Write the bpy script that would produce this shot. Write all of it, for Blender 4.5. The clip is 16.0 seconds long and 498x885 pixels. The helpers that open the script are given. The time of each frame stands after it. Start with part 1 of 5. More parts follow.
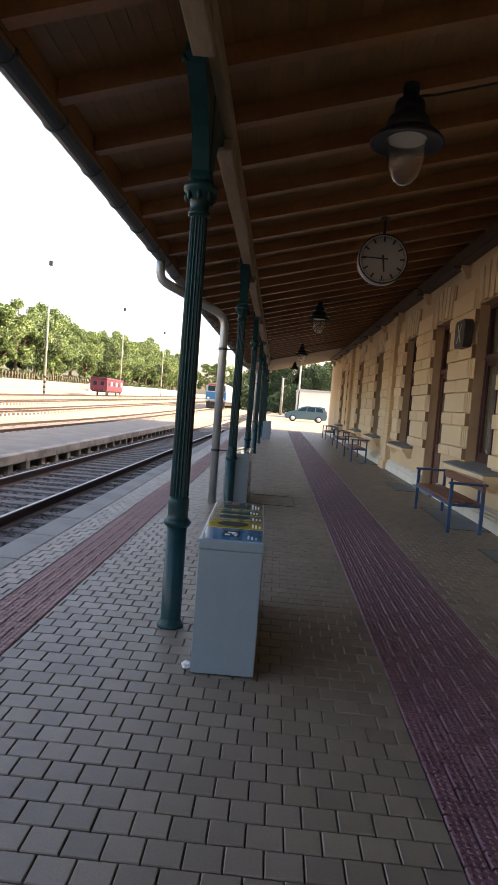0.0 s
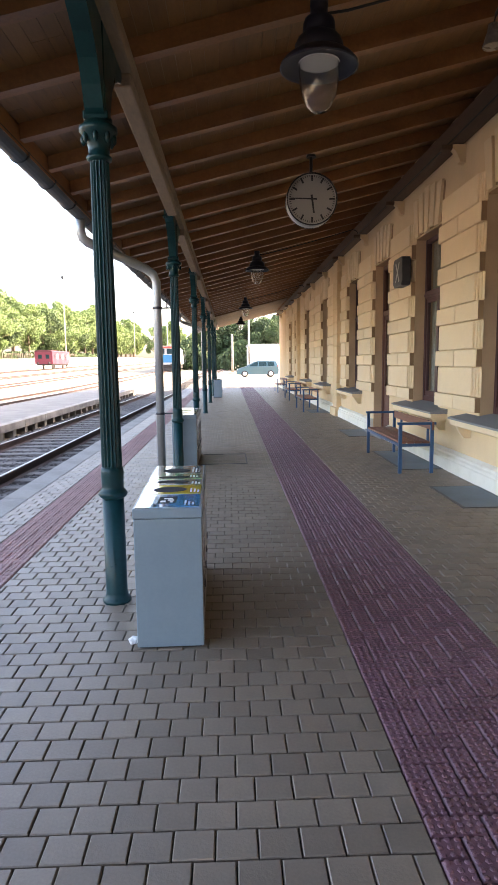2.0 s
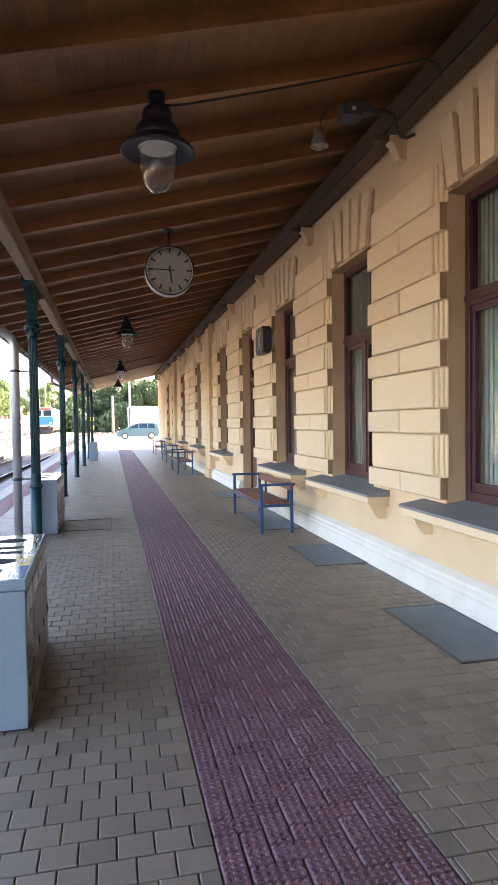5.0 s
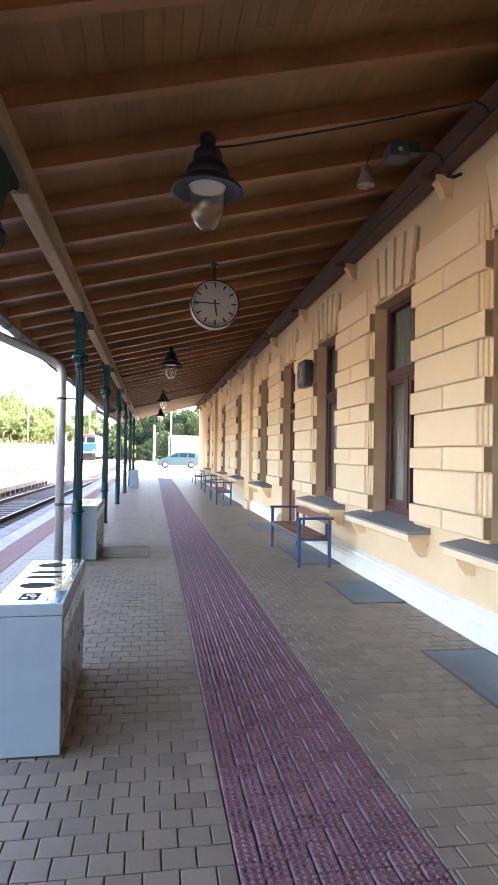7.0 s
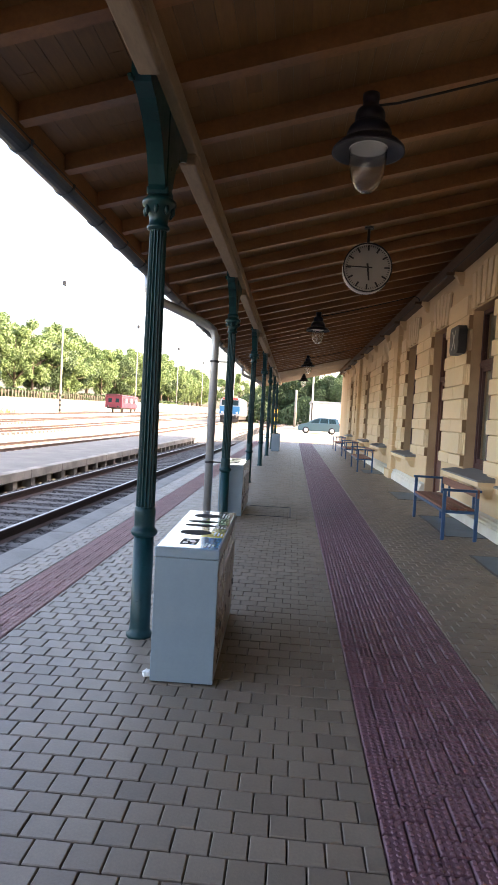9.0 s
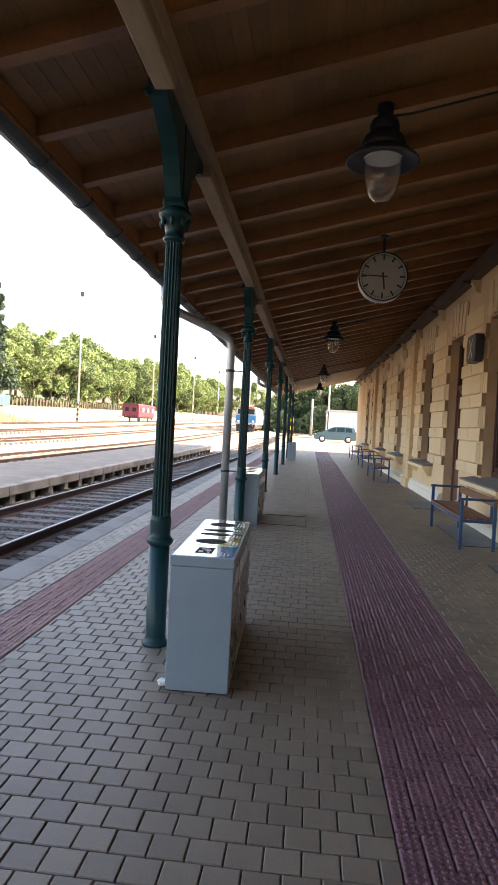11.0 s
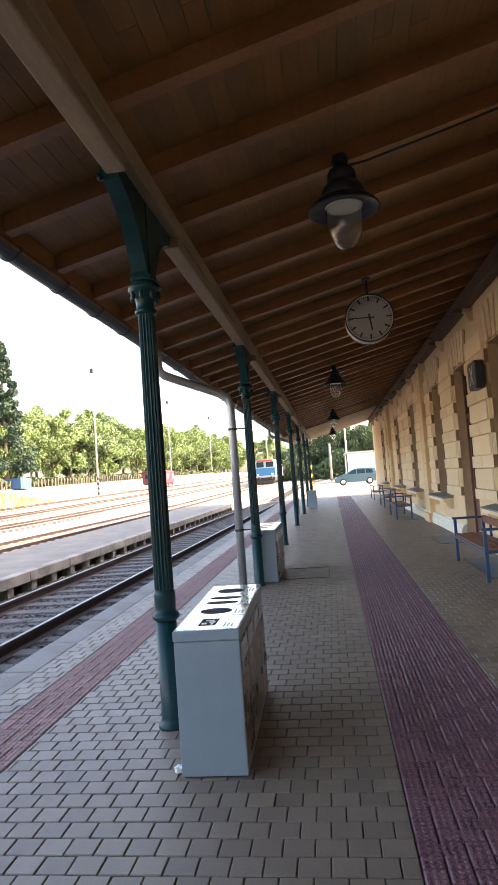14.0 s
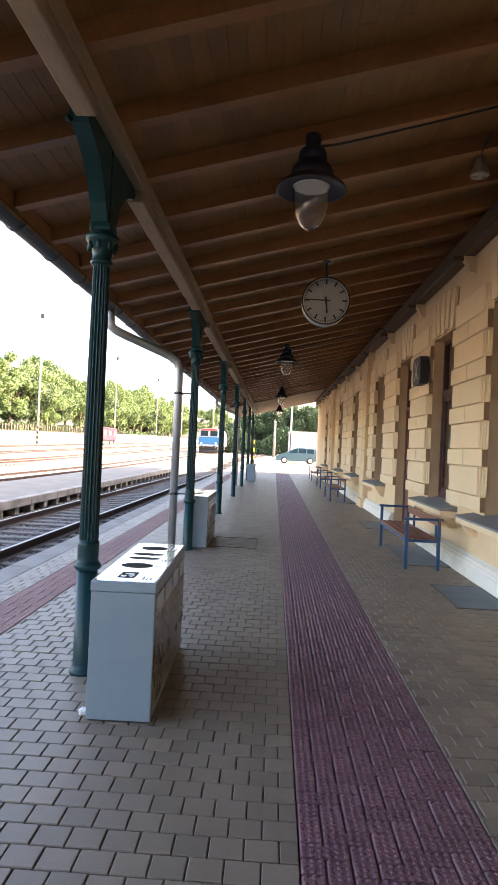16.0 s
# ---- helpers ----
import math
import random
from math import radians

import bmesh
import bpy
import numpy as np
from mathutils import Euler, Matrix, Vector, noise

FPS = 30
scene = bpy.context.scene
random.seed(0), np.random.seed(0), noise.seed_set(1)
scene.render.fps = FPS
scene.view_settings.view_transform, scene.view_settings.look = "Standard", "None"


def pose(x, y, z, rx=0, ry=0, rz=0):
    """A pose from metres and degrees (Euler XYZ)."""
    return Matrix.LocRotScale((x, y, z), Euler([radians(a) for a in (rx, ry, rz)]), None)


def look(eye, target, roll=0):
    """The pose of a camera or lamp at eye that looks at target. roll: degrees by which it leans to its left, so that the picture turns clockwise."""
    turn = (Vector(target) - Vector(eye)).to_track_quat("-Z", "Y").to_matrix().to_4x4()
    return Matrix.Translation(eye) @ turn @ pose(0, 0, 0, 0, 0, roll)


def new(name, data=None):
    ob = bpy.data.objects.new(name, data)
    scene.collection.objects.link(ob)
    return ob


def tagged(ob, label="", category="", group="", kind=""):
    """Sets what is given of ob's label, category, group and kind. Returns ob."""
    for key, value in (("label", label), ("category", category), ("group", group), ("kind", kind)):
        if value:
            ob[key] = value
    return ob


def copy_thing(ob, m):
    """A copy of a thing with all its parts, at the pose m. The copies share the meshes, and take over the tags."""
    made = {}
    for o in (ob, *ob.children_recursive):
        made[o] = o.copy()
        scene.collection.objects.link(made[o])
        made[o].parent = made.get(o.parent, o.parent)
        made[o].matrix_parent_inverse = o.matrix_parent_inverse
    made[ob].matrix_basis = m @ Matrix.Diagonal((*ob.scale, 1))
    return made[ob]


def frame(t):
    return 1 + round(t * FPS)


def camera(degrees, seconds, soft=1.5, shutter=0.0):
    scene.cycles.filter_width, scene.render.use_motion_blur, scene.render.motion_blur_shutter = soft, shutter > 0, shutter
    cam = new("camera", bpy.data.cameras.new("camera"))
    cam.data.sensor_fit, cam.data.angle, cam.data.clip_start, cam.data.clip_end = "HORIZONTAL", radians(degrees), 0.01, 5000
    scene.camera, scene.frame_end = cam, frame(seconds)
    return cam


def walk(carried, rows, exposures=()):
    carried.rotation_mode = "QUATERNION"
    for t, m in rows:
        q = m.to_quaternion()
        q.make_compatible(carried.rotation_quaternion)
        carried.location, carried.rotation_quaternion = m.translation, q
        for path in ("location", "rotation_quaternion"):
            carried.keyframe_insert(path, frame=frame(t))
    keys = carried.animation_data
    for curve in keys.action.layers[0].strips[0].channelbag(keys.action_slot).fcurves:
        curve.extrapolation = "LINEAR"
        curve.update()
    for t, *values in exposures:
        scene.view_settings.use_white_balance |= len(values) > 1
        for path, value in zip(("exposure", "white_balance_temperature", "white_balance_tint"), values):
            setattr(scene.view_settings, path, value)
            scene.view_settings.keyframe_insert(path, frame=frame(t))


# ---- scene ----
cam = camera(43.7, 16.0)
PATH = [
    (0, (0.01, -0.725, 1.577), (-0.07, 1.269, 1.449), 4.5),
    (0.5, (0.012, -0.77, 1.579), (0.053, 1.227, 1.466), 3.7),
    (1, (0.059, -0.754, 1.578), (0.166, 1.236, 1.411), 1.1),
    (1.5, (0.095, -0.621, 1.57), (0.127, 1.369, 1.369), -0.6),
    (2, (0.163, -0.521, 1.559), (0.222, 1.462, 1.302), -0.7),
    (2.5, (0.232, -0.53, 1.564), (0.408, 1.448, 1.332), -2.2),
    (3, (0.302, -0.642, 1.565), (0.612, 1.329, 1.434), 1.3),
    (3.5, (0.349, -0.719, 1.57), (0.588, 1.265, 1.501), 4.3),
    (4, (0.39, -0.658, 1.574), (0.671, 1.322, 1.54), -0.0),
    (4.2, (0.444, -0.614, 1.587), (0.865, 1.339, 1.503), -1.0),
    (6.5, (0.458, -0.608, 1.578), (0.858, 1.351, 1.597), 0.1),
    (7, (0.451, -0.622, 1.589), (0.756, 1.354, 1.626), 0.9),
    (7.1, (0.448, -0.621, 1.589), (0.725, 1.36, 1.613), 0.0),
    (7.4, (0.431, -0.617, 1.588), (0.568, 1.378, 1.588), 2.4),
    (7.5, (0.413, -0.626, 1.587), (0.492, 1.372, 1.572), 2.8),
    (8, (0.391, -0.644, 1.579), (0.303, 1.353, 1.52), 3.1),
    (8.5, (0.385, -0.694, 1.576), (0.286, 1.302, 1.488), 2.8),
    (9, (0.376, -0.734, 1.566), (0.238, 1.259, 1.478), 3.1),
    (9.5, (0.378, -0.765, 1.568), (0.23, 1.228, 1.491), 2.9),
    (10, (0.37, -0.782, 1.567), (0.191, 1.209, 1.522), 3.1),
    (10.2, (0.354, -0.782, 1.57), (0.166, 1.209, 1.54), 3.3),
    (12.3, (0.465, -0.668, 1.567), (0.3, 1.321, 1.439), 1.6),
    (12.5, (0.469, -0.708, 1.579), (0.335, 1.286, 1.506), 1.6),
    (13, (0.457, -0.76, 1.621), (0.343, 1.234, 1.735), -1.4),
    (13.5, (0.482, -0.717, 1.626), (0.272, 1.254, 1.89), -0.1),
    (14, (0.568, -0.645, 1.611), (0.314, 1.335, 1.721), -4.2),
    (14.5, (0.619, -0.63, 1.604), (0.354, 1.35, 1.687), -4.0),
    (15, (0.645, -0.65, 1.585), (0.548, 1.345, 1.686), -0.7),
    (15.5, (0.647, -0.658, 1.587), (0.548, 1.339, 1.604), -0.7),
    (16, (0.63, -0.735, 1.585), (0.548, 1.264, 1.598), 2.6),
]
EXPOSURES = [(0.0, 2.23, 7800, 21), (0.5, 2.6, 7800, 20), (1.0, 3.1, 7700, 20), (1.5, 3.2, 7500, 20), (2.5, 3.44, 7400, 21), (3.0, 3.61, 7250, 21), (3.5, 3.66, 7150, 21), (4.2, 3.58, 7050, 21), (6.5, 3.76, 6950, 22), (7.0, 3.88, 6900, 22), (7.5, 3.7, 6950, 21), (8.0, 3.4, 7200, 20), (9.0, 3.05, 7400, 20), (10.2, 2.85, 7600, 20), (12.5, 2.6, 7950, 20), (13.0, 3.15, 7600, 20), (13.5, 3.15, 7500, 20), (14.0, 2.95, 7500, 20), (14.5, 2.65, 7600, 20), (15.0, 2.82, 7600, 20), (15.5, 3.2, 7400, 20), (16.0, 3.2, 7450, 20)]
walk(cam, [(t, look(eye, target, roll)) for t, eye, target, roll in PATH], EXPOSURES)

# ---- world and sun: late afternoon, the sun stands behind the station building ----
SUN_EL, SUN_AZ = radians(33), radians(84)          # azimuth clockwise from +y
world = bpy.data.worlds.new("sky")
scene.world = world
world.use_nodes = True
wn = world.node_tree
sky = wn.nodes.new("ShaderNodeTexSky")
sky.sky_type, sky.sun_disc = "NISHITA", False
sky.sun_elevation, sky.sun_rotation = SUN_EL, SUN_AZ
sky.air_density, sky.dust_density, sky.ozone_density = 1.0, 3.5, 1.0
wn.links.new(sky.outputs[0], wn.nodes["Background"].inputs[0])
wn.nodes["Background"].inputs[1].default_value = 0.15
sun = new("sun", bpy.data.lights.new("sun", "SUN"))
sun.data.energy, sun.data.angle, sun.data.color = 2.3, radians(0.6), (1.0, 0.90, 0.74)
sdir = Vector((math.sin(SUN_AZ) * math.cos(SUN_EL), math.cos(SUN_AZ) * math.cos(SUN_EL), math.sin(SUN_EL)))
sun.matrix_world = look(sdir * 50, (0, 0, 0))


# ---- materials ----
def material(name, color, rough=0.8, metal=0.0, vary=0.15, scale=6.0, fine=60.0, bump=0.2, depth=0.01,
             second=None, mix_scale=1.2, mix_at=0.55, random=0.0, island=0.0, spec=0.5, stretch=None, coat=0.0):
    """A surface with grain, broader stains and relief; random varies whole objects, island separate pieces of one mesh."""
    m = bpy.data.materials.new(name)
    m.use_nodes = True
    nt, b = m.node_tree, m.node_tree.nodes["Principled BSDF"]
    N, L = nt.nodes.new, nt.links.new
    tc = N("ShaderNodeTexCoord")
    src = tc.outputs["Object"]
    if stretch:
        mp = N("ShaderNodeMapping")
        mp.inputs["Scale"].default_value = stretch
        L(src, mp.inputs[0])
        src = mp.outputs[0]

    def noise_of(sc, detail=6, rough_=0.6):
        n = N("ShaderNodeTexNoise")
        n.inputs["Scale"].default_value, n.inputs["Detail"].default_value, n.inputs["Roughness"].default_value = sc, detail, rough_
        L(src, n.inputs["Vector"])
        return n.outputs[0]

    def blend(mode, fac, a, c):
        x = N("ShaderNodeMix")
        x.data_type, x.blend_type = "RGBA", mode
        for slot, v in ((0, fac), (6, a), (7, c)):
            if isinstance(v, (int, float)):
                x.inputs[slot].default_value = v
            elif isinstance(v, tuple):
                x.inputs[slot].default_value = (*v, 1)
            else:
                L(v, x.inputs[slot])
        return x.outputs[2]

    def span(v, lo, hi, to0, to1):
        r = N("ShaderNodeMapRange")
        r.inputs[1].default_value, r.inputs[2].default_value, r.inputs[3].default_value, r.inputs[4].default_value = lo, hi, to0, to1
        L(v, r.inputs[0])
        return r.outputs[0]

    coarse, grain = noise_of(scale), noise_of(fine, 3)
    col = blend("MIX", span(noise_of(mix_scale, 5), mix_at - 0.12, mix_at + 0.12, 0, 1), color, second) if second else color
    def grey(v):
        c = N("ShaderNodeCombineColor")
        for i in range(3):
            L(v, c.inputs[i])
        return c.outputs[0]
    col = blend("MULTIPLY", 1.0, col, grey(span(coarse, 0.25, 0.75, 1 - vary, 1 + vary)))
    col = blend("MULTIPLY", 1.0, col, grey(span(grain, 0.25, 0.75, 1 - vary * 0.7, 1 + vary * 0.7)))
    if random:
        oi = N("ShaderNodeObjectInfo")
        col = blend("MULTIPLY", 1.0, col, grey(span(oi.outputs["Random"], 0, 1, 1 - random, 1 + random)))
    if island:
        ge = N("ShaderNodeNewGeometry")
        col = blend("MULTIPLY", 1.0, col, grey(span(ge.outputs["Random Per Island"], 0, 1, 1 - island, 1 + island)))
    L(col, b.inputs["Base Color"])
    L(span(coarse, 0.2, 0.8, max(rough - 0.1, 0.02), min(rough + 0.1, 1)), b.inputs["Roughness"])
    b.inputs["Metallic"].default_value = metal
    b.inputs["Specular IOR Level"].default_value = spec
    b.inputs["Coat Weight"].default_value = coat
    if bump:
        bp = N("ShaderNodeBump")
        bp.inputs["Strength"].default_value, bp.inputs["Distance"].default_value = bump, depth
        L(grain, bp.inputs["Height"])
        L(bp.outputs[0], b.inputs["Normal"])
    return m


def glass(name, tint=(0.9, 0.95, 0.95), rough=0.02):
    m = bpy.data.materials.new(name)
    m.use_nodes = True
    b = m.node_tree.nodes["Principled BSDF"]
    b.inputs["Base Color"].default_value = (*tint, 1)
    b.inputs["Roughness"].default_value, b.inputs["Transmission Weight"].default_value, b.inputs["IOR"].default_value = rough, 1.0, 1.45
    return m


M = {
    "brick": material("paving", (0.215, 0.17, 0.13), 0.47, vary=0.14, scale=5, fine=90, bump=0.3, depth=0.004, second=(0.175, 0.142, 0.112), mix_scale=2.2, island=0.13),
    "brick1": material("paving_single", (0.215, 0.17, 0.13), 0.47, vary=0.14, scale=5, fine=90, bump=0.3, depth=0.004, second=(0.175, 0.142, 0.112), mix_scale=2.2, random=0.13),
    "joint": material("joint_sand", (0.035, 0.031, 0.027), 0.95, vary=0.25, scale=20, fine=200, bump=0.4),
    "tact": material("tactile_paving", (0.165, 0.078, 0.098), 0.48, vary=0.15, scale=4, fine=80, bump=0.25, depth=0.004, second=(0.14, 0.068, 0.085), island=0.12, random=0.1),
    "redstrip": material("red_paving", (0.31, 0.175, 0.16), 0.65, vary=0.15, scale=4, fine=80, bump=0.3, depth=0.004, second=(0.26, 0.15, 0.135), island=0.12),
    "concrete": material("concrete", (0.27, 0.255, 0.225), 0.85, vary=0.2, scale=2.5, fine=50, bump=0.4, depth=0.01, second=(0.14, 0.134, 0.12), island=0.12),
    "asphalt": material("asphalt", (0.155, 0.153, 0.138), 0.93, vary=0.2, scale=1.5, fine=90, bump=0.5, depth=0.01, second=(0.19, 0.185, 0.165)),
    "ground": material("yard_ground", (0.33, 0.285, 0.205), 0.95, vary=0.3, scale=0.4, fine=9, bump=0.6, depth=0.05, second=(0.25, 0.225, 0.165), mix_scale=0.12),
    "ballast": material("ballast", (0.075, 0.071, 0.068), 0.95, vary=0.3, scale=6, fine=30, bump=0.9, depth=0.04, second=(0.062, 0.057, 0.052), island=0.4),
    "ballast_shadow": material("shadow_toned_ballast", (0.10, 0.075, 0.055), 0.95, vary=0.3, scale=6, fine=30, bump=0.9, depth=0.04, island=0.35),
    "sleeper": material("old_sleeper", (0.115, 0.108, 0.10), 0.9, vary=0.3, scale=5, fine=40, bump=0.5, depth=0.01),
    "sleeper_light": material("concrete_sleeper", (0.36, 0.31, 0.24), 0.9, vary=0.2, scale=5, fine=40, bump=0.4, depth=0.01),
    "rail": material("rail_steel", (0.052, 0.030, 0.024), 0.75, metal=0.2, vary=0.3, scale=8, fine=60, bump=0.3),
    "railtop": material("polished_rail", (0.36, 0.34, 0.32), 0.4, metal=1.0, vary=0.1, scale=3, fine=50, bump=0.05),
    "plaster": material("ochre_plaster", (0.70, 0.51, 0.305), 0.9, vary=0.07, scale=1.5, fine=70, bump=0.25, depth=0.004, second=(0.65, 0.465, 0.265), mix_scale=0.8),
    "stone": material("cream_plaster_block", (0.765, 0.59, 0.375), 0.88, vary=0.06, scale=2, fine=70, bump=0.22, depth=0.004, second=(0.72, 0.545, 0.335), mix_scale=1.5, random=0.04),
    "brown": material("brown_reveal_slot_shade", (0.35, 0.215, 0.115), 0.9, vary=0.08, scale=2, fine=70, bump=0.2, depth=0.004, second=(0.31, 0.19, 0.10)),
    "tan": material("tan_reveal", (0.55, 0.38, 0.235), 0.9, vary=0.08, scale=2, fine=70, bump=0.2, depth=0.004, second=(0.50, 0.34, 0.205)),
    "plinth": material("pale_plinth", (0.74, 0.70, 0.60), 0.85, vary=0.07, scale=2, fine=60, bump=0.25, depth=0.005, second=(0.66, 0.61, 0.50), mix_scale=2.5, mix_at=0.6),
    "sillstone": material("slate_sill", (0.20, 0.195, 0.195), 0.7, vary=0.12, scale=4, fine=60, bump=0.2, depth=0.004),
    "wood": material("canopy_wood", (0.262, 0.111, 0.039), 0.45, vary=0.22, scale=3, fine=30, bump=0.25, depth=0.004, second=(0.21, 0.088, 0.031), mix_scale=1.0, stretch=(1, 1, 1), island=0.12),
    "board": material("canopy_boards", (0.195, 0.093, 0.028), 0.48, vary=0.2, scale=4, fine=40, bump=0.25, depth=0.004, second=(0.165, 0.078, 0.023), mix_scale=1.3, stretch=(1, 0.15, 1), island=0.14),
    "plate": material("dark_shadowed_timber", (0.11, 0.06, 0.032), 0.7, vary=0.25, scale=3, fine=40, bump=0.3, depth=0.005, second=(0.075, 0.042, 0.024), mix_scale=1.6, stretch=(1, 0.2, 1)),
    "beam": material("purlin_wood", (0.29, 0.21, 0.14), 0.8, vary=0.2, scale=4, fine=40, bump=0.3, depth=0.005, second=(0.22, 0.155, 0.10), mix_scale=1.5, stretch=(1, 0.2, 1)),
    "green": material("green_paint", (0.004, 0.040, 0.046), 0.34, vary=0.2, scale=5, fine=60, bump=0.15, depth=0.003, second=(0.005, 0.032, 0.036), mix_scale=3, spec=0.25),
    "gutter": material("painted_gutter", (0.035, 0.05, 0.065), 0.5, metal=0.2, vary=0.2, scale=3, fine=50, bump=0.15),
    "zinc": material("zinc_pipe", (0.46, 0.47, 0.47), 0.42, metal=0.55, vary=0.12, scale=4, fine=40, bump=0.1, second=(0.38, 0.385, 0.38)),
    "binpaint": material("grey_bin_paint", (0.215, 0.285, 0.335), 0.34, metal=0.1, vary=0.05, scale=3, fine=50, bump=0.05, second=(0.195, 0.26, 0.31), mix_scale=2),
    "bintop": material("steel_bin_top", (0.72, 0.73, 0.70), 0.22, metal=0.6, vary=0.05, scale=3, fine=50, bump=0.03),
    "hole": material("dark_hole", (0.012, 0.012, 0.012), 0.9, vary=0.1, bump=0),
    "blue_label": material("blue_label", (0.05, 0.30, 0.55), 0.12, vary=0.06, bump=0, coat=1.0),
    "yellow_label": material("yellow_label", (0.75, 0.55, 0.06), 0.12, vary=0.06, bump=0, coat=1.0),
    "green_label": material("green_label", (0.25, 0.50, 0.16), 0.12, vary=0.06, bump=0, coat=1.0),
    "grey_label": material("grey_label", (0.25, 0.27, 0.25), 0.12, vary=0.06, bump=0, coat=1.0),
    "white_ink": material("white_ink", (0.8, 0.8, 0.78), 0.4, vary=0.03, bump=0),
    "black": material("black_enamel", (0.018, 0.018, 0.02), 0.4, vary=0.15, bump=0.05),
    "darkbox": material("dark_housing", (0.045, 0.045, 0.05), 0.45, vary=0.15, bump=0.05),
    "shade": material("lamp_enamel", (0.008, 0.009, 0.020), 0.55, vary=0.2, scale=8, bump=0.05),
    "clockface": material("clock_face", (0.32, 0.31, 0.295), 0.5, vary=0.03, bump=0),
    "reflector": material("white_enamel", (0.72, 0.71, 0.68), 0.35, vary=0.03, bump=0),
    "bluesteel": material("blue_bench_paint", (0.016, 0.07, 0.165), 0.4, vary=0.15, scale=6, fine=70, bump=0.1, second=(0.014, 0.058, 0.135)),
    "slat": material("bench_wood", (0.23, 0.085, 0.05), 0.55, vary=0.22, scale=5, fine=50, bump=0.2, depth=0.003, second=(0.18, 0.062, 0.038), stretch=(1, 0.15, 1), random=0.12),
    "frame": material("maroon_window_frame", (0.062, 0.02, 0.022), 0.45, vary=0.15, scale=5, fine=60, bump=0.1),
    "door": material("brown_door", (0.13, 0.05, 0.035), 0.5, vary=0.18, scale=4, fine=60, bump=0.15),
    "glass": glass("window_glass"),
    "bulb": glass("lamp_glass", (0.97, 0.97, 0.95), 0.12),
    "inside": material("dim_interior", (0.20, 0.18, 0.15), 0.9, vary=0.1, bump=0),
    "signwhite": material("sign_white", (0.5, 0.5, 0.48), 0.5, vary=0.05, bump=0),
    "soffit": material("lit_bay_wood", (0.16, 0.078, 0.024), 0.75, vary=0.15, scale=3, fine=40, bump=0.2, second=(0.125, 0.06, 0.018), island=0.12),
    "sidepanel": material("brown_shaded_side", (0.20, 0.165, 0.14), 0.3, vary=0.25, scale=4, fine=40, bump=0.1, second=(0.15, 0.12, 0.10), mix_scale=4),
    "curtain": material("curtain", (0.42, 0.44, 0.39), 0.9, vary=0.1, scale=8, bump=0.1),
    "mat": material("cellar_cover", (0.15, 0.20, 0.24), 0.55, metal=0.3, vary=0.2, scale=4, fine=50, bump=0.3, depth=0.004, second=(0.105, 0.145, 0.18)),
    "cable": material("cable", (0.012, 0.012, 0.012), 0.6, vary=0.1, bump=0),
    "carpaint": material("pale_blue_car_paint", (0.05, 0.115, 0.145), 0.35, metal=0.2, vary=0.01, bump=0, coat=0.3),
    "carglass": material("car_glass", (0.012, 0.03, 0.036), 0.3, vary=0.05, bump=0, spec=0.12),
    "tyre": material("tyre_rubber", (0.02, 0.02, 0.02), 0.85, vary=0.1, bump=0.1),
    "rim": material("alloy_rim", (0.55, 0.56, 0.57), 0.35, metal=0.8, vary=0.05, bump=0),
    "wagon": material("red_wagon_paint", (0.17, 0.022, 0.04), 0.5, vary=0.15, scale=1.5, fine=20, bump=0.1),
    "wagonroof": material("wagon_roof", (0.11, 0.03, 0.035), 0.7, vary=0.15, bump=0.1),
    "chassis": material("chassis_black", (0.035, 0.03, 0.028), 0.8, vary=0.2, bump=0.2),
    "locoblue": material("blue_loco_paint", (0.012, 0.14, 0.30), 0.4, vary=0.08, bump=0.05),
    "lococream": material("pale_loco_paint", (0.33, 0.34, 0.34), 0.45, vary=0.06, bump=0.05),
    "locored": material("red_loco_paint", (0.40, 0.06, 0.04), 0.45, vary=0.06, bump=0.05),
    "bark": material("bark", (0.10, 0.075, 0.055), 0.95, vary=0.3, scale=4, fine=20, bump=0.6, depth=0.03),
    "leaf": material("leaves", (0.165, 0.24, 0.085), 0.7, vary=0.35, scale=0.3, fine=3, bump=0, second=(0.125, 0.195, 0.07), mix_scale=0.12, island=0.35),
    "leaf_dark": material("dark_leaves", (0.055, 0.095, 0.03), 0.7, vary=0.3, scale=0.3, fine=3, bump=0, second=(0.03, 0.06, 0.025), mix_scale=0.12, island=0.35),
    "needle": material("conifer_needles", (0.028, 0.06, 0.035), 0.75, vary=0.3, scale=0.4, fine=3, bump=0, island=0.35),
    "grass": material("dry_grass", (0.36, 0.34, 0.15), 0.9, vary=0.3, scale=0.6, fine=8, bump=0, island=0.3),
    "fence": material("weathered_fence", (0.065, 0.05, 0.036), 0.9, vary=0.25, scale=3, fine=30, bump=0.2),
    "whitewall": material("white_render", (0.78, 0.75, 0.68), 0.88, vary=0.06, scale=0.6, fine=20, bump=0.15, second=(0.70, 0.66, 0.58), mix_scale=0.3),
    "mast": material("galvanised_mast", (0.40, 0.39, 0.36), 0.55, metal=0.4, vary=0.12, bump=0.1),
    "rooftile": material("roof_sheet", (0.16, 0.07, 0.05), 0.8, vary=0.2, bump=0.2),
    "blue_sheet": material("blue_sheet", (0.03, 0.09, 0.2), 0.5, vary=0.1, bump=0.1),
    "yellow_paint": material("yellow_paint", (0.65, 0.45, 0.03), 0.5, vary=0.1, bump=0.1),
}


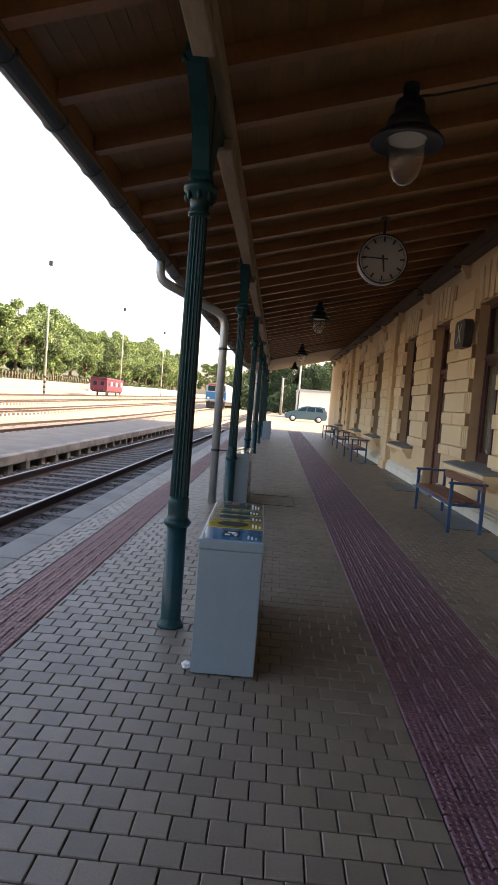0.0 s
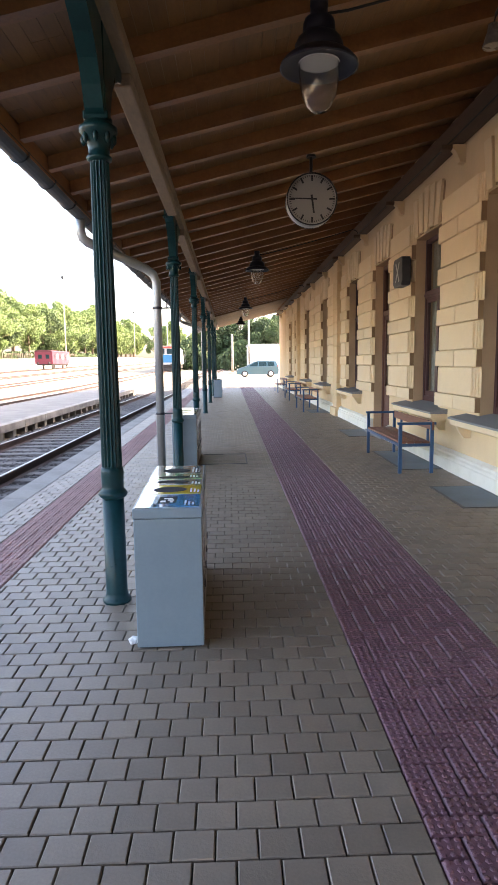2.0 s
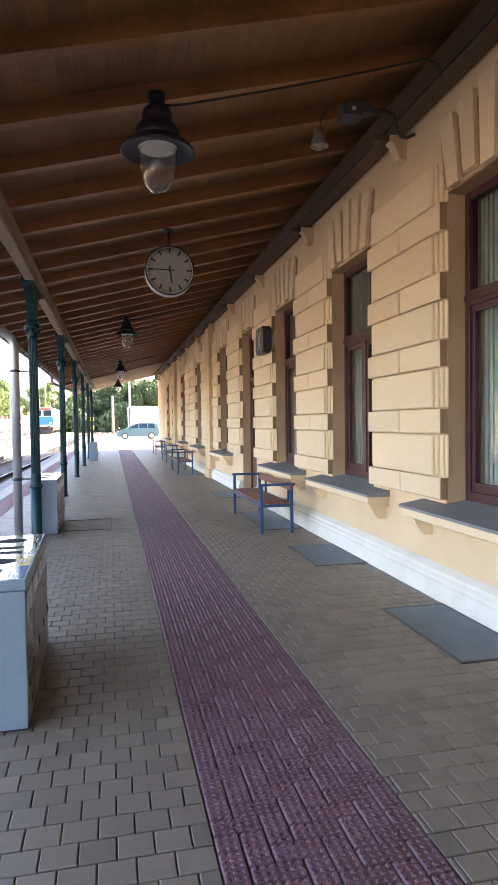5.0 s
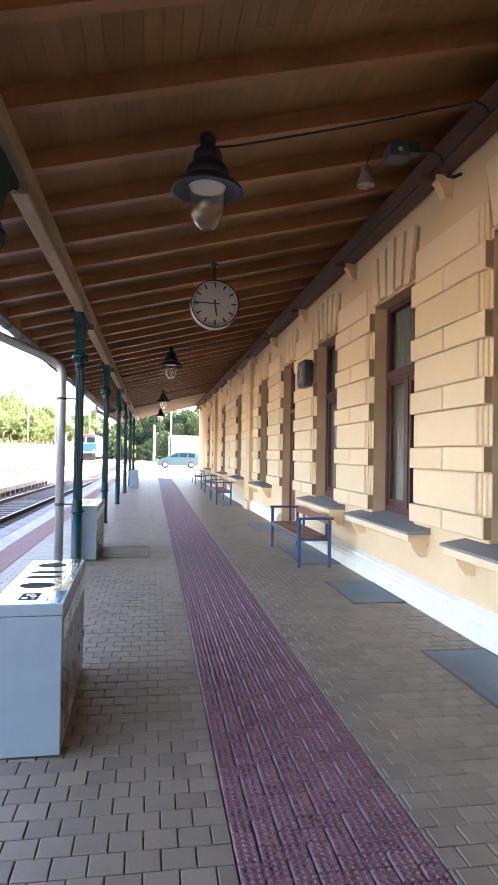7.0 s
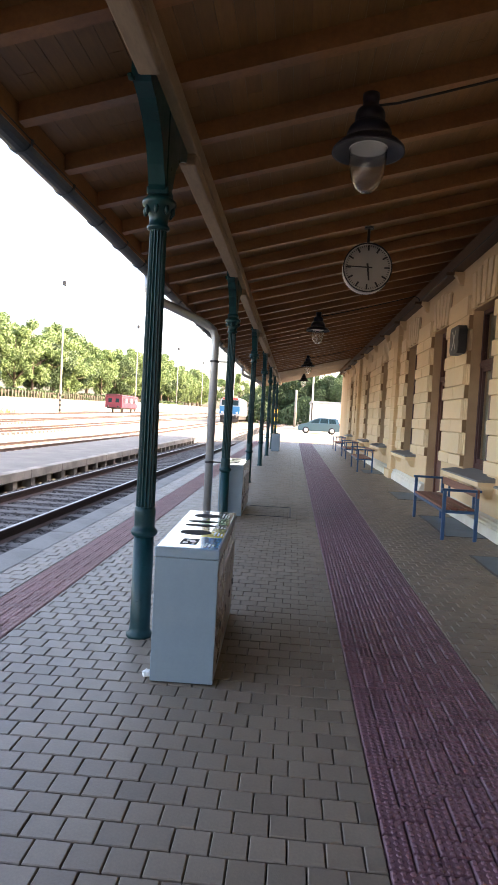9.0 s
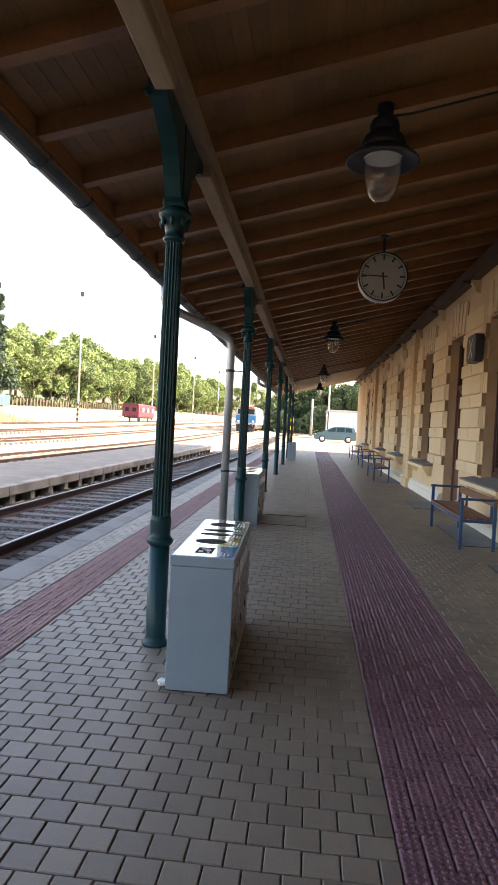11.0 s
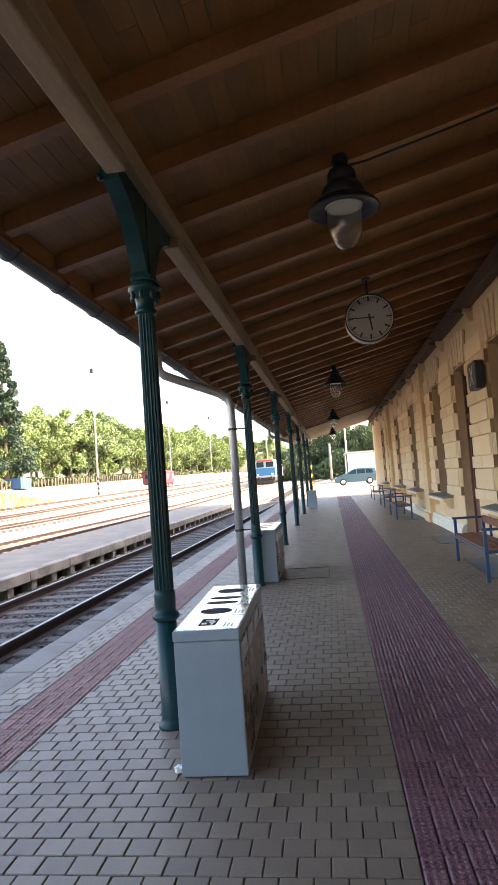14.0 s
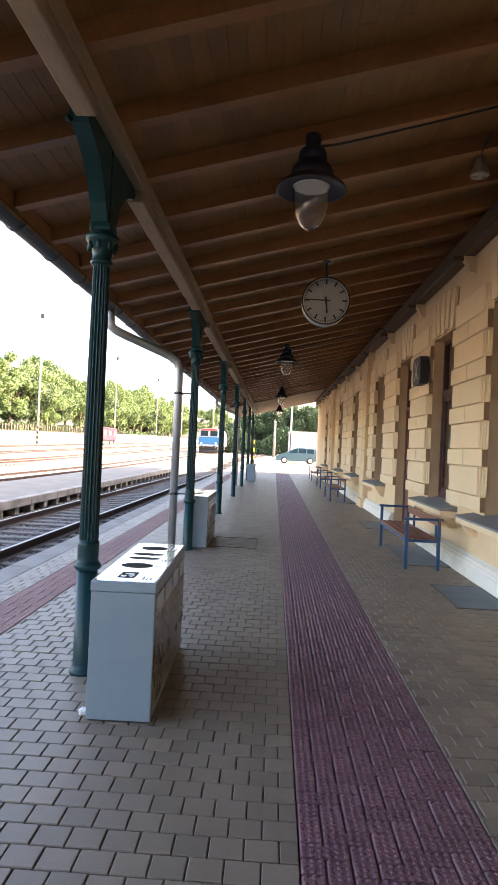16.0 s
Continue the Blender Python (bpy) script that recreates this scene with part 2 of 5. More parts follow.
# ---- building blocks ----
def box(bm, x0, y0, z0, x1, y1, z1, bevel=0.0, m=None):
    vs = [bm.verts.new((x, y, z)) for x in (x0, x1) for y in (y0, y1) for z in (z0, z1)]
    fs = [bm.faces.new([vs[i] for i in q]) for q in ((0, 1, 3, 2), (4, 6, 7, 5), (0, 4, 5, 1), (2, 3, 7, 6), (0, 2, 6, 4), (1, 5, 7, 3))]
    if bevel:
        es = {e for f in fs for e in f.edges}
        r = bmesh.ops.bevel(bm, geom=list(es), offset=bevel, segments=2, profile=0.5, affect="EDGES")
        vs = list({v for f in r["faces"] for v in f.verts} | {v for v in vs if v.is_valid})
    if m:
        bmesh.ops.transform(bm, matrix=m, verts=vs)
    return vs


def lathe(bm, profile, n=24, x=0, y=0, flute=0, amount=0.0, cap=True):
    """A turned form round the z axis from (radius, height) rows; flute: how many grooves run up it."""
    rings = []
    for row in profile:
        r, z = row[0], row[1]
        deep = row[2] if len(row) > 2 else 0.0
        ring = []
        for i in range(n):
            a = 2 * math.pi * i / n
            rr = r * (1 - deep * amount * (0.5 + 0.5 * math.cos(flute * a)))
            ring.append(bm.verts.new((x + rr * math.cos(a), y + rr * math.sin(a), z)))
        rings.append(ring)
    for a, b in zip(rings, rings[1:]):
        for i in range(n):
            f = bm.faces.new((a[i], a[(i + 1) % n], b[(i + 1) % n], b[i]))
            f.smooth = not flute
    if cap:
        bm.faces.new(rings[0][::-1])
        bm.faces.new(rings[-1])


def tube(bm, pts, r, n=10, r2=None):
    """A round bar along points, narrowing to r2."""
    pts = [Vector(p) for p in pts]
    rings = []
    for i, p in enumerate(pts):
        d = (pts[min(i + 1, len(pts) - 1)] - pts[max(i - 1, 0)]).normalized()
        u = d.cross((0, 0, 1)) if abs(d.z) < 0.95 else d.cross((1, 0, 0))
        u.normalize()
        w = d.cross(u)
        rr = r if r2 is None else r + (r2 - r) * i / (len(pts) - 1)
        rings.append([bm.verts.new(p + rr * (math.cos(2 * math.pi * k / n) * u + math.sin(2 * math.pi * k / n) * w)) for k in range(n)])
    for a, b in zip(rings, rings[1:]):
        for k in range(n):
            bm.faces.new((a[k], a[(k + 1) % n], b[(k + 1) % n], b[k])).smooth = True
    bm.faces.new(rings[0][::-1])
    bm.faces.new(rings[-1])


def outline(bm, pts, axis, a, b):
    """A prism: a flat outline of points drawn out along an axis from a to b."""
    def at(p, v):
        return {"x": (v, p[0], p[1]), "y": (p[0], v, p[1]), "z": (p[0], p[1], v)}[axis]
    r0, r1 = [[bm.verts.new(at(p, v)) for p in pts] for v in (a, b)]
    n = len(pts)
    for i in range(n):
        bm.faces.new((r0[i], r0[(i + 1) % n], r1[(i + 1) % n], r1[i]))
    bm.faces.new(r0[::-1])
    bm.faces.new(r1)


def finish(name, bm, mat):
    bmesh.ops.recalc_face_normals(bm, faces=bm.faces)
    me = bpy.data.meshes.new(name)
    bm.to_mesh(me)
    bm.free()
    me.materials.append(mat)
    return me


def part(name, bm, mat, parent, label=""):
    ob = new(name, finish(name, bm, mat))
    ob.parent = parent
    if label:
        ob["label"] = label
    return ob


def thing(name, label, category, group="", kind="", at=(0, 0, 0), turn=0):
    ob = new(name)
    ob.matrix_world = pose(*at, 0, 0, turn)
    ob.empty_display_size = 0.2
    return tagged(ob, label, category, group, kind)


def structure(name, bm, mat, label, category):
    return tagged(new(name, finish(name, bm, mat)), label, category, "", "structure")


def boxpart(name, mat, parent, *dims, bevel=0.0, label=""):
    bm = bmesh.new()
    box(bm, *dims, bevel=bevel)
    return part(name, bm, mat, parent, label)


def raw_mesh(name, verts, faces, mat):
    me = bpy.data.meshes.new(name)
    me.from_pydata(verts, [], faces)
    me.materials.append(mat)
    return me


def paver(verts, faces, x0, y0, x1, y1, z, high=0.03, edge=0.005):
    """One paving block with a chamfered top."""
    k = len(verts)
    verts += [(x0, y0, z - high), (x1, y0, z - high), (x1, y1, z - high), (x0, y1, z - high),
              (x0, y0, z - edge), (x1, y0, z - edge), (x1, y1, z - edge), (x0, y1, z - edge),
              (x0 + edge, y0 + edge, z), (x1 - edge, y0 + edge, z), (x1 - edge, y1 - edge, z), (x0 + edge, y1 - edge, z)]
    for b in (0, 4):
        faces += [(k + b + i, k + b + (i + 1) % 4, k + b + 4 + (i + 1) % 4, k + b + 4 + i) for i in range(4)]
    faces.append((k + 8, k + 9, k + 10, k + 11))


# ---- terrain, tracks and platforms ----
RAIL_Z = -0.19


def lie(x, y):
    """Height of the yard: level by the platform, rising gently ahead and up a bank on the far side."""
    z = -0.36 + 0.011 * max(y - 40, 0)
    if y > 180:
        z = -0.36 + 1.54 + 0.004 * (y - 180)
    if x > -3.5 and y > 38:
        return 0.003 * (y - 39) if y < 180 else 0.423 + 0.004 * (y - 180)
    if x < -14:
        z += min((-14 - x) / 14.0, 1.0) * 0.28
    if x < -34:
        z += min((-34 - x) / 9.0, 1.0) * 2.0
    return z


def terrain():
    xs = [-1500, -600, -300, -150, -90, -60, -50, -43, -40, -37, -34, -30, -20, -12, -9.2, -5.9, -5.6, -2.49, -2.44, 3, 20, 60, 150, 400, 1500]
    ys = [-1500, -400, -100, -30, 0, 20, 38.7, 39.2, 50, 60, 90, 130, 180, 260, 400, 800, 3000]
    verts = [(x, y, (lie(x, y) if not (-9.2 <= x <= 3 and y < 39) else -0.42) - (0.2 if -5.7 < x < -2.46 and y < 39 else 0)) for y in ys for x in xs]
    n = len(xs)
    faces = [(j * n + i, j * n + i + 1, (j + 1) * n + i + 1, (j + 1) * n + i) for j in range(len(ys) - 1) for i in range(n - 1)]
    tagged(new("ground", raw_mesh("ground", verts, faces, M["ground"])), "sun-bleached dusty gravel yard rising towards the trees", "ground", "", "structure")


terrain()


def rail_pair(name, xc, y0, y1, turn_x=0.0, pale=False, label=""):
    """A track: two rails on sleepers; turn_x: how far it has drifted sideways at its far end."""
    t = thing(name, label, "railway track", "tracks", "structure")

    def off(y):
        return turn_x * ((y - y0) / (y1 - y0)) ** 2
    steps = [y0 + (y1 - y0) * i / 24 for i in range(25)]
    for side in (-0.75, 0.75):
        for nm, w, z0, z1, mt in (("rail", 0.035, -0.17, -0.008, "rail"), ("rail_head", 0.021, -0.008, 0.0, "railtop")):
            bm = bmesh.new()
            prof = [(-w, z1), (w, z1), (w, z1 - 0.035), (0.012, z1 - 0.05), (0.012, z0 + 0.03), (0.07, z0), (-0.07, z0), (-0.012, z0 + 0.03), (-0.012, z1 - 0.05), (-w, z1 - 0.035)] if nm == "rail" else [(-w, z0), (w, z0), (w, z1), (-w, z1)]
            rings = []
            for y in steps:
                base = RAIL_Z + (lie(xc, y) + 0.36) + (0.08 if pale else 0)
                rings.append([bm.verts.new((xc + side + off(y) + px, y, base + pz)) for px, pz in prof])
            for a, b in zip(rings, rings[1:]):
                for i in range(len(prof)):
                    bm.faces.new((a[i], a[(i + 1) % len(prof)], b[(i + 1) % len(prof)], b[i]))
            part(nm, bm, M[mt], t)
    verts, faces = [], []
    count = int((y1 - y0) / 0.62)
    for i in range(count):
        y = y0 + 0.3 + i * 0.62
        z = RAIL_Z + (lie(xc, y) + 0.36) - 0.165
        x = xc + off(y)
        paver(verts, faces, x - 1.25 + random.uniform(-.03, .03), y - 0.13, x + 1.25 + random.uniform(-.03, .03), y + 0.13, z + (.13 if pale else 0) + random.uniform(-.006, .006), 0.16 if pale else 0.12, 0.012)
    if pale:
        # bed coloured dark for the shadows of rails and sleepers in the gaps
        bv = []
        for y in steps:
            for sx in (-1.05, 1.05):
                bv.append((xc + off(y) + sx, y, lie(xc, y) + 0.015 - (0.05 if abs(sx) > 2 else 0)))
        ob = new("bed", raw_mesh("bed", bv, [(2 * i, 2 * i + 1, 2 * i + 3, 2 * i + 2) for i in range(len(steps) - 1)], M["ballast_shadow"]))
        ob.parent = t
    ob = new("sleepers", raw_mesh("sleepers", verts, faces, M["sleeper_light" if pale else "sleeper"]))
    ob.parent = t
    tagged(ob, kind="stuff")
    return t


def ballast_bed(name, x0, x1, y0, y1, z, n, size, mat, label, zf=None):
    """Loose broken stone: a rough bed with thousands of small stones on it."""
    rnd = np.random.RandomState(5)
    base = np.array([[-1, -1, -.6], [1, -1, -.6], [1, 1, -.6], [-1, 1, -.6], [0, 0, .9], [-.6, -.2, .5], [.6, .3, .5]], float)
    fcs = [(0, 1, 6), (1, 2, 6), (2, 3, 4), (3, 0, 5), (0, 6, 5), (6, 2, 4), (6, 4, 5), (5, 4, 3)]
    verts, faces = [], []
    px = rnd.uniform(x0, x1, n)
    py = y0 + (y1 - y0) * rnd.uniform(0, 1, n) ** 1.7
    for i in range(n):
        s = size * rnd.uniform(.6, 1.4)
        a = rnd.uniform(0, 6.28)
        c, d = math.cos(a), math.sin(a)
        k = len(verts)
        zz = zf(px[i], py[i]) if zf else z
        for v in base:
            verts.append((px[i] + s * (v[0] * c - v[1] * d), py[i] + s * (v[0] * d + v[1] * c), zz + s * v[2] * .7))
        faces += [tuple(k + q for q in f) for f in fcs]
    k = len(verts)
    m = 30
    for j in range(m + 1):
        y = y0 + (y1 - y0) * j / m
        for x in (x0, x1):
            verts.append((x, y, (zf(x, y) if zf else z) - 0.004))
    faces += [(k + 2 * j, k + 2 * j + 1, k + 2 * j + 3, k + 2 * j + 2) for j in range(m)]
    return tagged(new(name, raw_mesh(name, verts, faces, mat)), label, "ballast", "", "stuff")


TRACK_X = -4.37
rail_pair("track_near", TRACK_X, -14, 120, 3.5, False, "railway track with shiny rails on dark sleepers")
ballast_bed("ballast", -5.68, -2.51, -8, 70, -0.37, 26000, 0.035, M["ballast"], "dark oily track ballast between the platforms", lambda x, y: -0.375 + max(0, lie(x, y) + 0.36))
for i, (x, drift) in enumerate(((-10.9, 12.0), (-17.0, 3.0), (-22.5, -1.0), (-29.3, 0.0))):
    rail_pair("track_far", x, -10, 260, drift, True, "sunlit siding track with rusty rails on pale sleepers")

# platform body under the paving
bm = bmesh.new()
box(bm, -2.51, -30, -0.6, 3.4, 39.0, -0.034)
structure("platform", bm, M["joint"], "platform bed of dark jointing sand", "platform")
# concrete edge slabs
edge = thing("platform_edge", "row of worn grey concrete edge slabs along the track", "platform edge", "", "structure")
slab_me = None
for i in range(52):
    y = -11.9 + i * 0.98
    if slab_me is None:
        bm = bmesh.new()
        box(bm, -0.16, 0, -0.12, 0.16, 0.965, 0, 0.012)
        slab_me = finish("edge_slab", bm, M["concrete"])
    ob = new("edge_slab", slab_me)
    ob.parent = edge
    ob.location = (-2.38, y, random.uniform(-0.003, 0.003))
# island platform between the tracks: slabs on short piers
isl = thing("island_platform", "low asphalt-topped island platform on small concrete piers", "platform", "", "structure")
bm = bmesh.new()
box(bm, -8.6, -12, -0.16, -5.78, 38.5, 0.0, 0.01)
part("deck", bm, M["asphalt"], isl, "grey asphalt deck")
bm = bmesh.new()
for i in range(26):
    y = -12 + i * 1.96
    box(bm, -5.95, y, -0.2, -5.70, y + 1.94, 0.012, 0.015)
part("kerb", bm, M["concrete"], isl, "concrete edge beam")
pier_me = None
for i in range(52):
    if pier_me is None:
        bm = bmesh.new()
        box(bm, -0.12, -0.12, -0.3, 0.12, 0.12, 0, 0.012)
        pier_me = finish("pier", bm, M["concrete"])
    ob = new("pier", pier_me)
    ob.parent, ob.location = isl, (-5.88, -11.5 + i * 0.97, -0.2)
bm = bmesh.new()
box(bm, -8.6, -12, -0.6, -6.7, 38.5, -0.17)
part("core", bm, M["ballast"], isl)

# ---- station building ----
WX = 3.326                    # face of the wall
# Y0 lies far behind the camera: unseen wall added to hold back light
Y0, Y1 = -30.0, 38.9
Z_SILL, Z_HEAD = 0.886, 3.56
WIN = [(-5.04, "w"), (-2.13, "w"), (0.77, "w"), (3.68, "w"), (6.59, "w"), (9.50, "w"), (12.40, "d"), (15.35, "w"), (20.0, "w"), (24.5, "w"), (31.2, "w")]
HALF, OUT = 0.675, 0.675          # inner and outer half width of the openings
building = thing("wall_station", "ochre rusticated plaster wall of an old railway station", "wall", "", "structure")


def masonry():
    """The wall with its openings cut through, as blocks between and over them."""
    def piece(name, y0, z0, y1, z1):
        boxpart(name, M["plaster"], building, WX, y0, z0, WX + 0.5, y1, z1)
    ys = Y0
    for c, k in WIN:
        piece("wall_pier", ys, 0.0, c - OUT, Z_HEAD)
        if k == "w":
            piece("parapet", c - OUT, 0.0, c + OUT, Z_SILL - 0.06)
        ys = c + OUT
    piece("wall_pier", ys, 0.0, Y1, Z_HEAD)
    piece("upper_wall", Y0, Z_HEAD, Y1, 8.2)


masonry()
bm = bmesh.new()
box(bm, WX + 0.5, Y1 - 0.4, 0, 13, Y1, 8.2)
box(bm, WX + 0.5, Y0, 0, 13, Y0 + 0.4, 8.2)
box(bm, 12.6, Y0 + 0.4, 0, 13, Y1 - 0.4, 8.2)
part("outer_walls", bm, M["plaster"], building)
bm = bmesh.new()
outline(bm, [(2.75, 8.2), (13.4, 8.2), (8.1, 10.5)], "y", Y0 - 0.5, Y1 + 0.4)
part("roof", bm, M["rooftile"], building, "dark red roof")
bm = bmesh.new()
box(bm, WX + 2.6, Y0 + .5, 0.0, WX + 2.7, Y1 - .5, 4.2)
box(bm, WX + 0.5, Y0 + .5, 4.2, WX + 2.7, Y1 - .5, 4.3)
box(bm, WX + 0.5, Y0 + .5, -0.1, WX + 2.7, Y1 - .5, 0.02)
part("rooms", bm, M["inside"], building, "dim plain rooms behind the windows")
# plinth with its moulding
bm = bmesh.new()
outline(bm, [(3.215, -0.02), (3.215, 0.155), (3.23, 0.17), (3.23, 0.20), (3.255, 0.22), (3.255, 0.25), (WX - 0.003, 0.285), (WX - 0.003, -0.02)], "y", Y0, 12.40 - 0.69)
part("plinth", bm, M["plinth"], building, "pale washed plinth with a moulded edge")
bm = bmesh.new()
outline(bm, [(3.215, -0.02), (3.215, 0.155), (3.23, 0.17), (3.23, 0.20), (3.255, 0.22), (3.255, 0.25), (WX - 0.003, 0.285), (WX - 0.003, -0.02)], "y", 12.40 + 0.69, Y1)
part("plinth", bm, M["plinth"], building)
# pilasters
for y in (17.4, 27.7):
    bm = bmesh.new()
    box(bm, 3.13, y - 0.42, 0, WX, y + 0.42, 0.24, 0.01)
    z = 0.24
    while z < 4.3:
        bs = bmesh.new()
        box(bs, 3.19, y - 0.33, z, WX, y + 0.33, min(z + 0.34, 4.33), 0.01)
        part("stone_block", bs, M["plaster"], building)
        z += 0.345
    part("pilaster_base", bm, M["plaster"], building, "moulded foot of a shallow ochre pilaster")

COURSES = [(0.876, 1.075, 0), (1.079, 1.456, 1), (1.46, 1.688, 0), (1.692, 2.047, 1), (2.052, 2.291, 0), (2.295, 2.634, 1), (2.638, 2.877, 0), (2.881, 3.231, 1), (3.236, 3.48, 0), (3.484, 3.836, 1)]
block_cache = {}
FACE = 0.066                   # how far the blocks stand out


def block(y0, y1, z0, z1, thick=0.03, back=0.01):
    """A raised plaster block on the wall."""
    key = (round(y1 - y0, 3), round(z1 - z0, 3), thick, back)
    if key not in block_cache:
        bm = bmesh.new()
        w, h = key[0] / 2 - (0.003 if key[0] > 0.1 else 0), key[1] / 2 - 0.003
        e = 0.011
        vs0 = [bm.verts.new((back, s * w, t * h)) for s, t in ((-1, -1), (1, -1), (1, 1), (-1, 1))]
        vs1 = [bm.verts.new((-thick + e, s * w, t * h)) for s, t in ((-1, -1), (1, -1), (1, 1), (-1, 1))]
        vs2 = [bm.verts.new((-thick, s * (w - e), t * (h - e))) for s, t in ((-1, -1), (1, -1), (1, 1), (-1, 1))]
        for a, b in ((vs0, vs1), (vs1, vs2)):
            for i in range(4):
                bm.faces.new((a[i], a[(i + 1) % 4], b[(i + 1) % 4], b[i]))
        bm.faces.new(vs2)
        block_cache[key] = finish("stone_block", bm, M["stone"])
    ob = new("stone_block", block_cache[key])
    ob.parent = building
    ob.location = (WX, (y0 + y1) / 2, (z0 + z1) / 2)


def pier_blocks(y0, y1):
    """Courses of blocks on the wall between two openings: long ones with ribbed ends, and short pairs set back."""
    for z0, z1, long in COURSES:
        if long:
            block(y0 + 0.128, y1 - 0.128, z0, z1, FACE)
            for k in range(3):
                a, b, th = y0 - 0.03 + 0.052 * k, y0 - 0.03 + 0.052 * k + 0.0515, (0.006, 0.026, 0.046)[k]
                block(a, b, z0, z1, th)
                block(y1 + y0 - b, y1 + y0 - a, z0, z1, th)
        else:
            mid = (y0 + y1) / 2
            block(y0, mid - 0.007, z0, z1, FACE)
            block(mid + 0.007, y1, z0, z1, FACE)
            # thin brown caps on block ends: reveal colour plus shadow in the toothing
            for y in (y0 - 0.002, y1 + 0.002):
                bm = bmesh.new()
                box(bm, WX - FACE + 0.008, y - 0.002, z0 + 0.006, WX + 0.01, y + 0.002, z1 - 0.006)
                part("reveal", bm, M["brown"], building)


stops = [(c - HALF, c + HALF) for c, k in WIN]
for (a0, a1), (b0, b1) in zip(stops, stops[1:]):
    if b0 - a1 < 2.6:
        pier_blocks(a1, b0)
    else:
        for q in (17.4, 27.7):
            if a1 < q < b0:
                pier_blocks(a1, min(a1 + 1.35, q - 0.42))
                pier_blocks(max(b0 - 1.35, q + 0.42), b0)
        if a1 > 20 and b0 < 25:
            pier_blocks(a1, a1 + 1.6)
            pier_blocks(b0 - 1.6, b0)
pier_blocks(stops[-1][1], stops[-1][1] + 1.6)
for (c, k) in WIN:                       # fans of raised stones over the openings, dark between
    for i in range(-2, 3):
        bm = bmesh.new()
        t0, t1 = c + i * 0.245, c + i * 0.30
        h = 0.16 - 0.04 * abs(i)
        outline(bm, [(t0 - 0.085, Z_HEAD + 0.0 + 0.035 * (i % 2)), (t0 + 0.085, Z_HEAD + 0.0 + 0.035 * (i % 2)), (t1 + 0.108, 4.08 + h), (t1 - 0.108, 4.08 + h)], "x", WX - 0.045, WX + 0.01)
        part("voussoir", bm, M["stone"], building)
    # brown ground deepened for the shade in the slots between stones
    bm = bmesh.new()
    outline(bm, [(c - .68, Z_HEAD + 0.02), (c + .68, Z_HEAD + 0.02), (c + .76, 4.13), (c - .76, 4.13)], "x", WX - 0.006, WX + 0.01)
    part("fan_ground", bm, M["brown"], building, "brown ground between the fan stones, darkened for slot shade")
    # painted reveals
    for y in (c - HALF - 0.002, c + HALF + 0.002):
        bm = bmesh.new()
        s = 1 if y < c else -1
        foot = Z_SILL - 0.05 if k == "w" else 0.0
        y = c - s * OUT
        box(bm, WX + 0.012, min(y, y + s * 0.006), foot, WX + 0.45, max(y, y + s * 0.006), Z_HEAD)
        part("reveal", bm, M["tan"], building)
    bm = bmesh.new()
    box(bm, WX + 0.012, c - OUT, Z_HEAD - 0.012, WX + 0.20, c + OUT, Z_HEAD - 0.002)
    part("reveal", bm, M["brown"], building)


